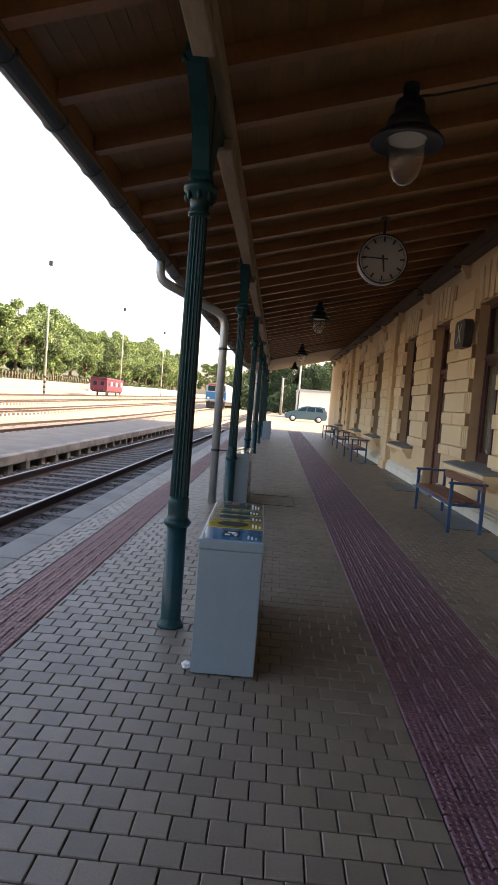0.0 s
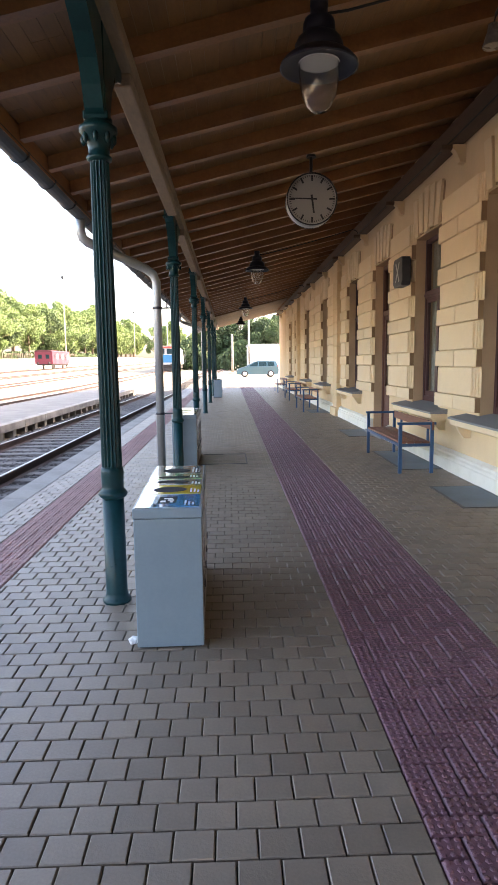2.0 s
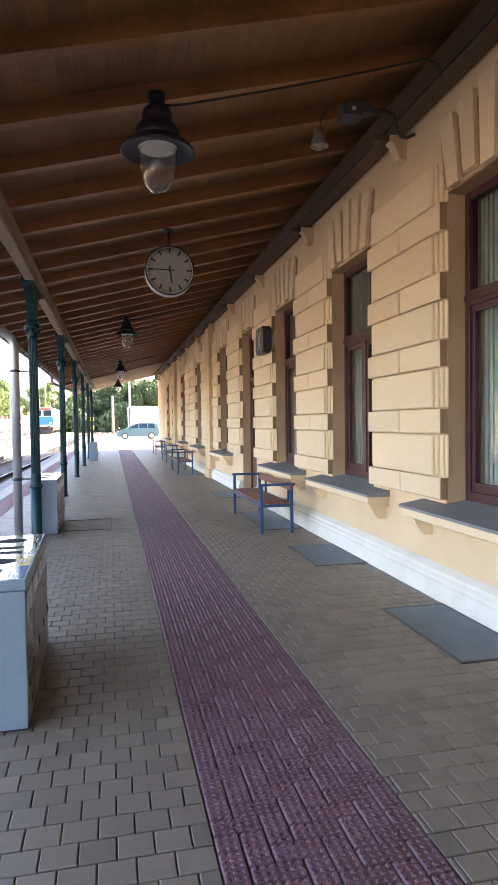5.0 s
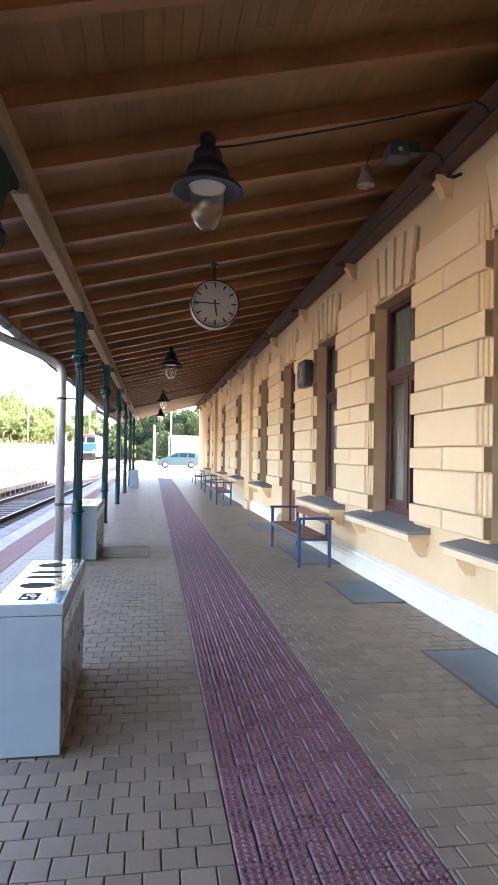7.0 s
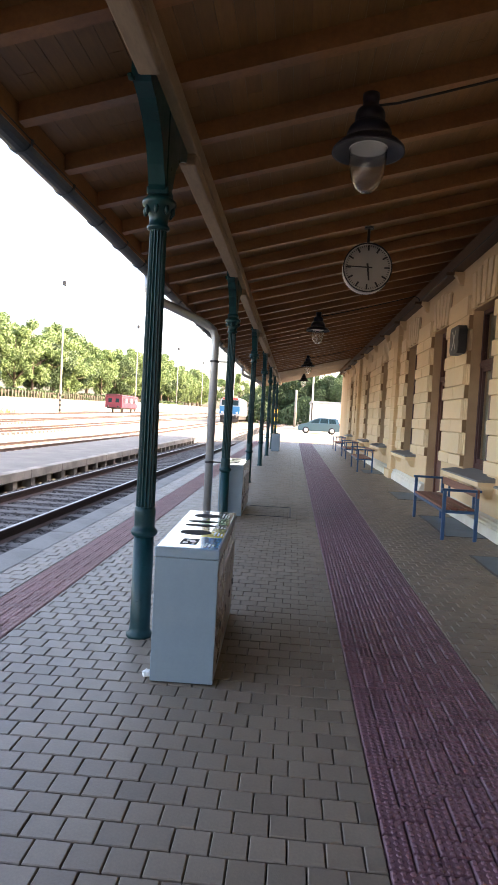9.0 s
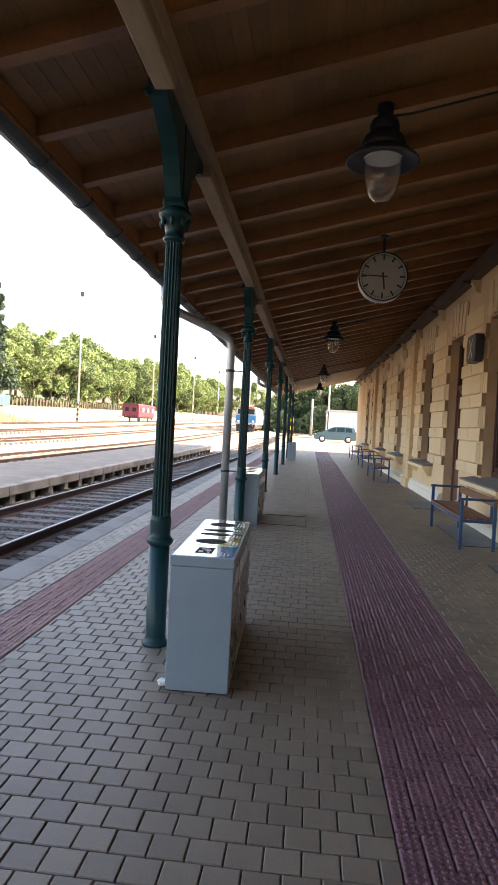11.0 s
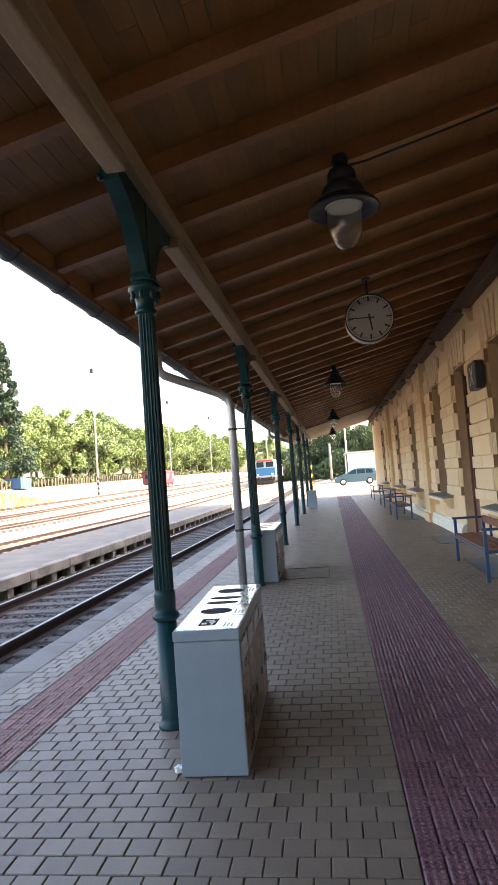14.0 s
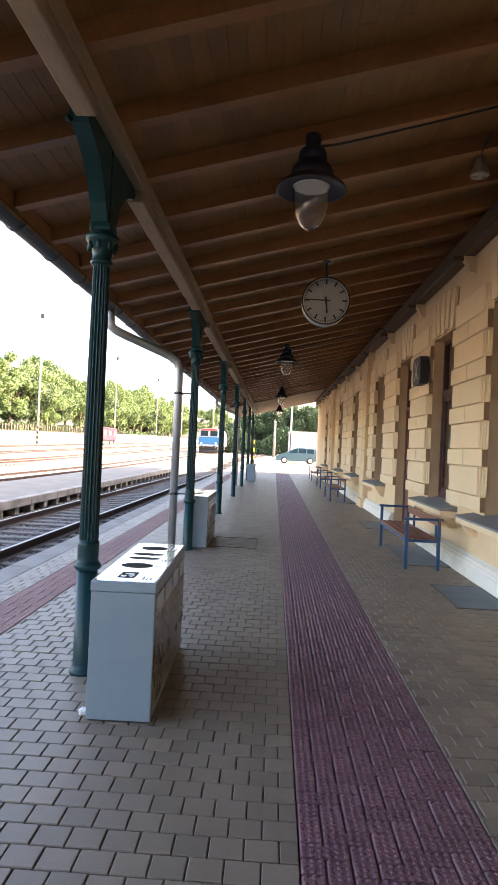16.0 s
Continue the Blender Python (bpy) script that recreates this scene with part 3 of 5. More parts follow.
def window(c, n):
    w = thing("window_%d" % n, "tall maroon-framed station window with a slate sill", "window", "windows of the station", "structure", (0, c, 0))
    x = WX + 0.172
    bm = bmesh.new()
    a = OUT - 0.02
    z0, z1, zt = Z_SILL - 0.02, Z_HEAD - 0.015, 2.63
    for d in ((-a, -a + 0.07, z0, z1), (a - 0.07, a, z0, z1), (-a, a, z1 - 0.07, z1), (-a, a, z0, z0 + 0.09), (-a, a, zt - 0.06, zt + 0.07)):
        e = 0.004 if d[1] - d[0] > 1 else 0.0
        box(bm, x + e, d[0] + 9 * e, d[2], x + 0.09 - e, d[1] - 9 * e, d[3], 0.006)
    box(bm, x + 0.005, -0.045, z0, x + 0.08, 0.045, zt, 0.006)
    for s in (-1, 1):
        b0, b1 = sorted((s * 0.05, s * (a - 0.07)))
        for d in ((b0, b0 + 0.05, z0 + .09, zt - .06), (b1 - 0.05, b1, z0 + .09, zt - .06), (b0, b1, z0 + .09, z0 + .17), (b0, b1, zt - .12, zt - .06)):
            e = 0.003 if d[3] - d[2] < 0.1 else 0.0
            box(bm, x + 0.02 + e, d[0] + 9 * e, d[2], x + 0.07 - e, d[1] - 9 * e, d[3], 0.004)
    box(bm, x - 0.012, -a, zt - 0.02, x + 0.01, a, zt + 0.03, 0.005)
    part("window_frame", bm, M["frame"], w)
    for d in ((-a + .07, -.045, z0 + .09, zt - .06), (.045, a - .07, z0 + .09, zt - .06), (-a + .07, a - .07, zt + .07, z1 - .07)):
        bm = bmesh.new()
        box(bm, x + 0.04, d[0], d[2], x + 0.046, d[1], d[3])
        p = part("pane", bm, M["glass"], w)
        p.visible_shadow = False
    bm = bmesh.new()
    for s in (-1, 1):
        for i in range(14):
            y = s * (a - 0.08 - 0.035 * i)
            box(bm, x + 0.12 + 0.015 * (i % 2), y - 0.017, z0 + .1, x + 0.14 + 0.015 * (i % 2), y + 0.017, z1 - 0.06)
    part("curtain", bm, M["curtain"], w, "pale gathered curtain")
    bm = bmesh.new()
    outline(bm, [(3.07, 0.775), (3.07, 0.80), (WX + 0.172, 0.872), (WX + 0.172, 0.775)], "y", -1.09, 1.09)
    sill = part("window_sill", bm, M["sillstone"], w, "grey slate sill")
    bm = bmesh.new()
    outline(bm, [(3.09, 0.705), (3.09, 0.775), (WX, 0.775), (WX, 0.675), (3.17, 0.675)], "y", -1.06, 1.06)
    part("sill_moulding", bm, M["stone"], w)
    for s in (-0.96, 0.96):
        bm = bmesh.new()
        outline(bm, [(3.14, 0.69), (WX, 0.69), (WX, 0.53), (3.24, 0.53), (3.18, 0.61)], "y", s - 0.035, s + 0.035)
        part("sill_bracket", bm, M["stone"], w)


n = 0
for c, k in WIN:
    if k == "w":
        n += 1
        window(c, n)
    else:
        d = thing("door_1", "tall brown panelled double door with glazed upper lights", "door", "", "structure", (0, c, 0))
        x = WX + 0.172
        bm = bmesh.new()
        for q in ((-.67, -.59, 0, 3.54), (.59, .67, 0, 3.54), (-.67, .67, 3.46, 3.54), (-.67, .67, 2.5, 2.6)):
            box(bm, x, q[0], q[2], x + 0.1, q[1], q[3], 0.006)
        part("door_frame", bm, M["door"], d)
        for s in (-1, 1):
            b0, b1 = sorted((s * 0.006, s * 0.59))
            bm = bmesh.new()
            box(bm, x + .03, b0, 0.02, x + .07, b1, 1.0, 0.004)
            for q in ((b0, b0 + .08, 1.0, 2.5), (b1 - .08, b1, 1.0, 2.5), (b0, b1, 2.42, 2.5)):
                box(bm, x + .03, q[0], q[2], x + .07, q[1], q[3], 0.004)
            box(bm, x + .015, b0 + .1, 0.15, x + .03, b1 - .1, 0.85, 0.008)
            leaf = part("door_leaf", bm, M["door"], d)
            bm = bmesh.new()
            box(bm, x + .045, b0 + .08, 1.0, x + .05, b1 - .08, 2.42)
            part("pane", bm, M["glass"], leaf).visible_shadow = False
        bm = bmesh.new()
        tube(bm, [(x + .03, -.05, 1.05), (x - .03, -.05, 1.05), (x - .03, -.16, 1.05)], 0.01, 8)
        part("door_handle", bm, M["zinc"], d, "steel lever handle")
        bm = bmesh.new()
        box(bm, x + .045, -.59, 2.6, x + .05, .59, 3.46)
        part("pane", bm, M["glass"], d).visible_shadow = False
        bm = bmesh.new()
        box(bm, 3.15, -.75, -0.02, WX + .3, .75, 0.06, 0.01)
        part("threshold", bm, M["sillstone"], d, "worn stone threshold")

# ---- canopy ----
# CY0: canopy lengthened unseen behind the camera, to cut light from there
CY0, CY1 = -29.5, 38.6


def under(x):
    """Underside of the rafters at x."""
    return 3.845 + 0.25 * x


canopy = thing("ceiling", "timber platform canopy with brown rafters and boards", "canopy", "", "structure")
bm = bmesh.new()
y = 3.50 - 38 * 0.85
i = 0
while y < CY1:
    xa, xb, w = -1.60, WX - 0.02, 0.052
    vs = []
    for x in (xa, xb):
        for yy in (y - w, y + w):
            for z in (under(x) + (0.03 if x == xa else 0), under(x) + 0.16):
                vs.append(bm.verts.new((x, yy, z)))
    for q in ((0, 1, 3, 2), (4, 6, 7, 5), (0, 4, 5, 1), (2, 3, 7, 6), (0, 2, 6, 4), (1, 5, 7, 3)):
        bm.faces.new([vs[j] for j in q])
    y += 0.85
part("rafters", bm, M["wood"], canopy, "dark brown rafters")
verts, faces = [], []
x = -1.72
while x < WX:
    x1 = min(x + 0.115, WX)
    ya = CY0
    while ya < CY1:
        yb = min(ya + random.choice((3.44, 4.3, 5.16)), CY1)
        k = len(verts)
        for xx in (x + 0.0015, x1 - 0.0015):
            for z in (under(xx) + 0.16, under(xx) + 0.185):
                verts += [(xx, ya + 0.002, z), (xx, yb - 0.002, z)]
        faces += [(k, k + 1, k + 5, k + 4), (k + 2, k + 6, k + 7, k + 3), (k, k + 2, k + 3, k + 1), (k + 4, k + 5, k + 7, k + 6), (k, k + 4, k + 6, k + 2), (k + 1, k + 3, k + 7, k + 5)]
        ya = yb
    x += 0.115
ob = new("boards", raw_mesh("boards", verts, faces, M["board"]))
ob.parent = canopy
bm = bmesh.new()
outline(bm, [(-1.76, under(-1.76) + 0.19), (-1.76, under(-1.76) + 0.24), (WX, under(WX) + 0.24), (WX, under(WX) + 0.19)], "y", CY0, CY1 + 0.05)
part("roof_sheet", bm, M["rooftile"], canopy)
bm = bmesh.new()
outline(bm, [(-1.7, under(-1.7) - 0.02), (WX, under(WX) - 0.05), (WX, under(WX) + 0.24), (-1.7, under(-1.7) + 0.24)], "y", CY1 + 0.002, CY1 + 0.04)
part("end_board", bm, M["soffit"], canopy, "sunlit wooden end board")
# plate timber darkened further, for the shadow where rafters reach the wall
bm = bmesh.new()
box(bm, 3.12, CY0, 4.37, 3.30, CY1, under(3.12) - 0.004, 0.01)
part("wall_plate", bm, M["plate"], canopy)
bm = bmesh.new()
box(bm, -0.625, CY0, 3.557, -0.475, CY1, 3.695, 0.01)
part("purlin", bm, M["beam"], canopy, "weathered pale purlin on the posts")
POLES = [3.46 + 5.1 * k for k in range(-6, 7)]
for a, b in zip(POLES, POLES[1:]):
    bm = bmesh.new()
    box(bm, -0.615, a + 0.63, 3.462, -0.485, b - 0.63, 3.555, 0.012)
    part("lower_beam", bm, M["beam"], canopy)
# plain boards added under the end rafters, standing for their stronger light
verts, faces = [], []
for i in range(18):
    ya, yb = 29.4 + i * 0.51, 29.4 + (i + 1) * 0.51 - .006
    k = len(verts)
    verts += [(-1.60, ya, under(-1.60) - .03), (3.0, ya, under(3.0) - .03), (3.0, yb, under(3.0) - .03), (-1.60, yb, under(-1.60) - .03),
              (-1.60, ya, under(-1.60) - .006), (3.0, ya, under(3.0) - .006), (3.0, yb, under(3.0) - .006), (-1.60, yb, under(-1.60) - .006)]
    faces += [(k, k + 1, k + 2, k + 3), (k + 4, k + 7, k + 6, k + 5)] + [(k + j, k + 4 + j, k + 4 + (j + 1) % 4, k + (j + 1) % 4) for j in range(4)]
ob = new("soffit", raw_mesh("soffit", verts, faces, M["soffit"]))
ob.parent = canopy
# corbels under the wall plate
for i in range(16):
    y = -6.49 + i * 2.907
    if y > CY1 - .5:
        break
    bm = bmesh.new()
    outline(bm, [(3.15, 4.366), (3.15, 4.32), (3.19, 4.28), (3.22, 4.22), (3.25, 4.15), (WX + .01, 4.13), (WX + .01, 4.366)], "y", y - .06, y + .06)
    part("corbel", bm, M["plaster"], building)
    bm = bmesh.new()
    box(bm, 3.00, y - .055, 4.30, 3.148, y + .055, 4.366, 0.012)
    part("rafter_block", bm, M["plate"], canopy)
# gutter
bm = bmesh.new()
box(bm, -1.645, CY0, 3.42, -1.612, CY1, 3.60)
part('fascia', bm, M['wood'], canopy, 'brown eaves board')
bm = bmesh.new()
pts = [(-1.70 + 0.09 * math.cos(a), 3.455 + 0.09 * math.sin(a)) for a in [math.pi + math.pi * k / 8 for k in range(9)]]
inner = [(-1.70 + 0.08 * math.cos(a), 3.455 + 0.08 * math.sin(a)) for a in [2 * math.pi - math.pi * k / 8 for k in range(9)]]
outline(bm, pts + inner, "y", CY0, CY1 + .03)
part("gutter", bm, M["gutter"], canopy, "half-round painted gutter")
for i in range(78):
    y = CY0 + 0.5 + i * 0.86
    if y > CY1:
        break
    bm = bmesh.new()
    pts = [(-1.70 + 0.1 * math.cos(a), 3.455 + 0.1 * math.sin(a)) for a in [math.pi + math.pi * k / 8 for k in range(9)]]
    inner = [(-1.70 + 0.089 * math.cos(a), 3.455 + 0.089 * math.sin(a)) for a in [2 * math.pi - math.pi * k / 8 for k in range(9)]]
    outline(bm, pts + inner, "y", y, y + .03)
    part("gutter_hook", bm, M["gutter"], canopy)


# ---- cast-iron posts ----
def post():
    p = thing("iron_post", "dark green fluted cast-iron canopy post", "post", "canopy posts")
    bm = bmesh.new()
    lathe(bm, [(0.092, 0), (0.092, 0.022), (0.086, 0.03), (0.075, 0.04), (0.070, 0.07), (0.069, 0.70)], 28)
    part("base", bm, M["green"], p)
    bm = bmesh.new()
    lathe(bm, [(0.070, 0.70), (0.086, 0.712), (0.094, 0.73), (0.086, 0.748), (0.074, 0.76), (0.070, 0.775), (0.071, 0.81), (0.073, 0.87), (0.070, 0.90), (0.060, 0.905)], 28)
    part("ring", bm, M["green"], p)
    bm = bmesh.new()
    lathe(bm, [(0.062, 0.90, 0), (0.065, 0.915, 1), (0.062, 2.0, 1), (0.057, 2.76, 1), (0.055, 2.78, 0)], 96, flute=16, amount=0.17)
    part("fluted_shaft", bm, M["green"], p)
    bm = bmesh.new()
    lathe(bm, [(0.058, 2.775), (0.074, 2.785), (0.077, 2.80), (0.063, 2.815), (0.064, 2.85), (0.074, 2.89), (0.096, 2.925), (0.114, 2.945), (0.114, 2.97), (0.092, 2.985), (0.075, 3.01), (0.055, 3.02)], 28)
    cap = part("capital", bm, M["green"], p)
    for i in range(8):
        a = i * math.pi / 4
        bm = bmesh.new()
        lathe(bm, [(0.004, 2.87), (0.015, 2.885), (0.017, 2.915), (0.006, 2.94)], 8, 0.092 * math.cos(a), 0.088 * math.sin(a))
        part("leaf_ornament", bm, M["green"], cap)
    bm = bmesh.new()
    box(bm, -0.06, -0.065, 2.975, 0.06, 0.065, 3.555, 0.015)
    box(bm, -0.075, -0.08, 3.0, 0.075, 0.08, 3.05, 0.01)
    part("head", bm, M["green"], p)
    for s in (-1, 1):
        bm = bmesh.new()
        prof = [(0.07, 3.555), (0.62, 3.555), (0.62, 3.507), (0.58, 3.462), (0.46, 3.427), (0.33, 3.357), (0.23, 3.267), (0.16, 3.157), (0.11, 3.047), (0.07, 3.017)]
        outline(bm, [(s * a, b) for a, b in prof], "x", -0.055, 0.055)
        br = part("bracket", bm, M["green"], p)
        bm = bmesh.new()
        tube(bm, [(-.05, s * 0.60, 3.467), (-.055, s * 0.625, 3.452), (-.06, s * 0.63, 3.477)], 0.016, 8)
        part("scroll", bm, M["green"], br)
    return p


PX = -0.605
first = post()
first.matrix_world = pose(PX, POLES[6], -0.004)
for i, y in enumerate(POLES):
    if i != 6:
        copy_thing(first, pose(PX, y, -0.004))


# ---- downpipes ----
def downpipe(y, group="downpipes"):
    d = thing("downpipe", "grey zinc downpipe swept from the gutter down a canopy post", "drain pipe", group)
    x = -0.87
    bm = bmesh.new()
    path = [(-1.70, y - 0.95, 3.40), (-1.70, y - 0.95, 3.24), (-1.68, y - 0.93, 3.15), (-1.63, y - 0.88, 3.11), (-1.56, y - 0.8, 3.08), (-1.13, y - 0.2, 2.94), (-1.0, y - .04, 2.89), (-0.91, y + .02, 2.82), (x, y + 0.03, 2.71), (x, y + 0.03, 2.6), (x, y + 0.03, 0.0)]
    tube(bm, path, 0.062, 16)
    part("pipe", bm, M["zinc"], d)
    for z in (2.35, 0.82):
        bm = bmesh.new()
        lathe(bm, [(0.066, z - .018), (0.072, z - .015), (0.072, z + .015), (0.066, z + .018)], 20, x, y + .03)
        tube(bm, [(x + .06, y + .03, z), (-0.61, y + .02, z)], 0.011, 8)
        part("clamp", bm, M["darkbox"], d)


downpipe(POLES[7] + 0.1)
downpipe(POLES[10] + 0.5)


# ---- litter bins ----
def bin_unit(h, length, name="recycling_bin", label="grey steel recycling bin with four openings in its lid"):
    b = thing(name, label, "recycling bin", "platform bins")
    w = 0.366
    bm = bmesh.new()
    box(bm, 0, 0, 0.008, w, length, h - 0.06, 0.005)
    part("body", bm, M["binpaint"], b)
    bm = bmesh.new()
    box(bm, -0.004, -0.004, h - 0.058, w + 0.004, length + 0.004, h, 0.006)
    part("lid", bm, M["binpaint"], b)
    bm = bmesh.new()
    box(bm, 0.012, 0.012, 0.0, w - 0.012, length - 0.012, 0.008)
    part("foot", bm, M["black"], b)
    seg = length / 4
    bm = bmesh.new()
    box(bm, 0.006, 0.006, h, w - 0.006, length - 0.006, h + 0.0015)
    plate = part("lid_plate", bm, M["bintop"], b, "shiny steel lid plate")
    for tone, q0, q1 in (("blue", 0.01, 0.24), ("yellow", 0.255, 0.455), ("grey", 0.47, 0.585), ("green", 0.60, 0.735), ("grey", 0.75, 0.985)):
        bm = bmesh.new()
        box(bm, 0.012, q0 * length, h + .0015, w - 0.012, q1 * length, h + 0.0025)
        part("sticker", bm, M[tone + "_label"], plate, tone + " sorting label")
    for q, rx, ry in ((0.345, 0.10, 0.075), (0.53, 0.105, 0.036), (0.645, 0.105, 0.036), (0.83, 0.095, 0.075)):
        bm = bmesh.new()
        cx, cy = w * 0.46, q * length
        ring = [bm.verts.new((cx + rx * math.cos(a), cy + ry * math.sin(a), h + .0045)) for a in [2 * math.pi * k / 28 for k in range(28)]]
        low = [bm.verts.new((v.co.x, v.co.y, h + 0.0015)) for v in ring]
        bm.faces.new(ring)
        for k in range(28):
            bm.faces.new((ring[k], ring[(k + 1) % 28], low[(k + 1) % 28], low[k]))
        part("opening", bm, M["hole"], plate, "dark throw-in opening")
    bm = bmesh.new()
    outline(bm, [(0.12, 0.10), (0.22, 0.10), (0.225, 0.26), (0.125, 0.26)], "z", h + .0025, h + .0035)
    part("pictogram", bm, M["hole"], plate, "black and white pictogram")
    for px, py, pw, ph in ((0.135, 0.125, 0.03, 0.04), (0.175, 0.16, 0.035, 0.03), (0.15, 0.20, 0.05, 0.025), (0.19, 0.115, 0.015, 0.03)):
        boxpart("pictogram_mark", M["white_ink"], plate, px, py, h + .0035, px + pw, py + ph, h + .0042)
    for bx0, by0, bl in ((0.27, 0.06, 0.10), (0.29, 0.39, 0.12), (0.29, 0.65, 0.08), (0.27, 0.88, 0.08), (0.28, 1.07, 0.2)):
        for k in range(3):
            boxpart("print_line", M["white_ink"], plate, bx0 + k * .022, by0, h + .0025, bx0 + k * .022 + .011, by0 + bl * (1 - .2 * k), h + .0032)
    for i in range(4):
        bm = bmesh.new()
        box(bm, w + .003, i * seg + 0.03, h - .2, w + .0045, (i + 1) * seg - 0.03, h - .09)
        part("side_label", bm, M["grey_label"], b, "faded sorting label")
        # panel colour browned for the shade and warm reflection on this side
        bm = bmesh.new()
        box(bm, w - .001, i * seg + 0.004, 0.06, w + .003, (i + 1) * seg - 0.004, h - .075, 0.002)
        door = part("door", bm, M["sidepanel"], b, "side panel browned for shade and warm reflection")
        bm = bmesh.new()
        box(bm, w + .003, (i + 1) * seg - 0.06, h * .3, w + .01, (i + 1) * seg - 0.035, h * .3 + .05, 0.003)
        part("lock", bm, M["black"], door, "small black lock")
    return b


b1 = bin_unit(0.79, 1.37)
b1.matrix_world = pose(-0.366, 2.737, 0, 0, 0, 1.4)
b2 = copy_thing(b1, pose(-0.71, 8.74, 0))
b3 = copy_thing(b1, pose(-0.55, 27.3, 0))


# ---- benches ----
def bench(length=2.02):
    b = thing("bench", "platform bench of blue steel tube with red-brown wooden slats", "bench", "platform benches")
    dx, t = 0.44, 0.045
    for y in (0, length - t):
        for x in (0, dx):
            boxpart("leg", M["bluesteel"], b, x, y, 0, x + t, y + t, 0.675, bevel=0.005)
        boxpart("armrest", M["bluesteel"], b, -0.02, y - .004, 0.675, dx + t + 0.03, y + t + .004, 0.71, bevel=0.006)
        boxpart("cross_rail", M["bluesteel"], b, t, y + .004, 0.375, dx, y + t - .004, 0.415, bevel=0.004)
    for x in (0.003, dx + 0.004):
        boxpart("seat_rail", M["bluesteel"], b, x, t, 0.375, x + 0.038, length - t, 0.413, bevel=0.004)
    for i in range(4):
        boxpart("seat_slat", M["slat"], b, 0.01 + i * 0.108, 0.008, 0.417, 0.105 + i * 0.108, length - 0.008, 0.447, bevel=0.006)
    for z in (0.60,):
        boxpart("back_slat", M["slat"], b, dx + 0.012, -0.02, z, dx + 0.04, length + 0.02, z + 0.115, bevel=0.006)
    for y in (t + .25, length - t - .3):
        boxpart("back_post", M["bluesteel"], b, dx + 0.042, y, 0.36, dx + 0.075, y + 0.035, 0.71, bevel=0.004)
    return b


be = bench()
be.matrix_world = pose(2.477, 7.88, 0)
for m in (pose(2.40, 18.5, 0), pose(2.53, 24.4, 0), pose(2.56, 30.8, 0)):
    copy_thing(be, m)

# ---- lamps ----
def lamp():
    l = thing("pendant_lamp", "dark enamelled bell lamp with a clear glass bowl under the canopy", "lamp", "canopy lamps")
    bm = bmesh.new()
    lathe(bm, [(0.064, 0.74), (0.064, 0.70), (0.06, 0.69), (0.062, 0.64), (0.10, 0.62), (0.112, 0.59), (0.115, 0.54), (0.105, 0.525), (0.13, 0.51), (0.15, 0.49), (0.17, 0.45), (0.172, 0.41), (0.16, 0.39)], 32)
    part("housing", bm, M["shade"], l)
    bm = bmesh.new()
    lathe(bm, [(0.165, 0.40), (0.205, 0.385), (0.245, 0.355), (0.273, 0.322), (0.278, 0.302), (0.264, 0.304), (0.235, 0.318), (0.19, 0.33), (0.145, 0.336)], 40, cap=False)
    part("shade", bm, M["shade"], l)
    bm = bmesh.new()
    lathe(bm, [(0.142, 0.337), (0.143, 0.28), (0.138, 0.20), (0.12, 0.11), (0.087, 0.045), (0.046, 0.009), (0.006, 0.0), (0.006, 0.004), (0.044, 0.0135), (0.084, 0.049), (0.1165, 0.113), (0.1345, 0.201), (0.1395, 0.28), (0.1385, 0.337)], 32, cap=False)
    part("glass_bowl", bm, M["bulb"], l, "clear glass bowl")
    bm = bmesh.new()
    lathe(bm, [(0.144, 0.33), (0.144, 0.345), (0.03, 0.348)], 32)
    part("reflector", bm, M["reflector"], l, "pale inner reflector")
    return l


lp = lamp()
LAMPX = 0.83
ZB = 3.315
lp.matrix_world = pose(LAMPX, 4.16, ZB)
for y in (14.0, 24.2, 34.2):
    copy_thing(lp, pose(LAMPX, y, ZB))
for y in (4.16, 14.0, 24.2):
    cable = thing("lamp_cable", "black cable run along the canopy to a lamp", "cable", "lamp cables")
    bm = bmesh.new()
    tube(bm, [(LAMPX + .06, y, ZB + 0.66), (LAMPX + .2, y - .01, ZB + 0.675)] + [(LAMPX + .2 + q * .32, y - .01 - .015 * q, ZB + 0.675 + .082 * q - .014 * math.sin(q * 0.52)) for q in range(1, 7)] + [(2.99, y - .11, 4.49), (3.06, y - .11, 4.47), (3.10, y - .11, 4.43), (3.112, y - .11, 4.39)], 0.010, 8)
    part("run", bm, M["cable"], cable)

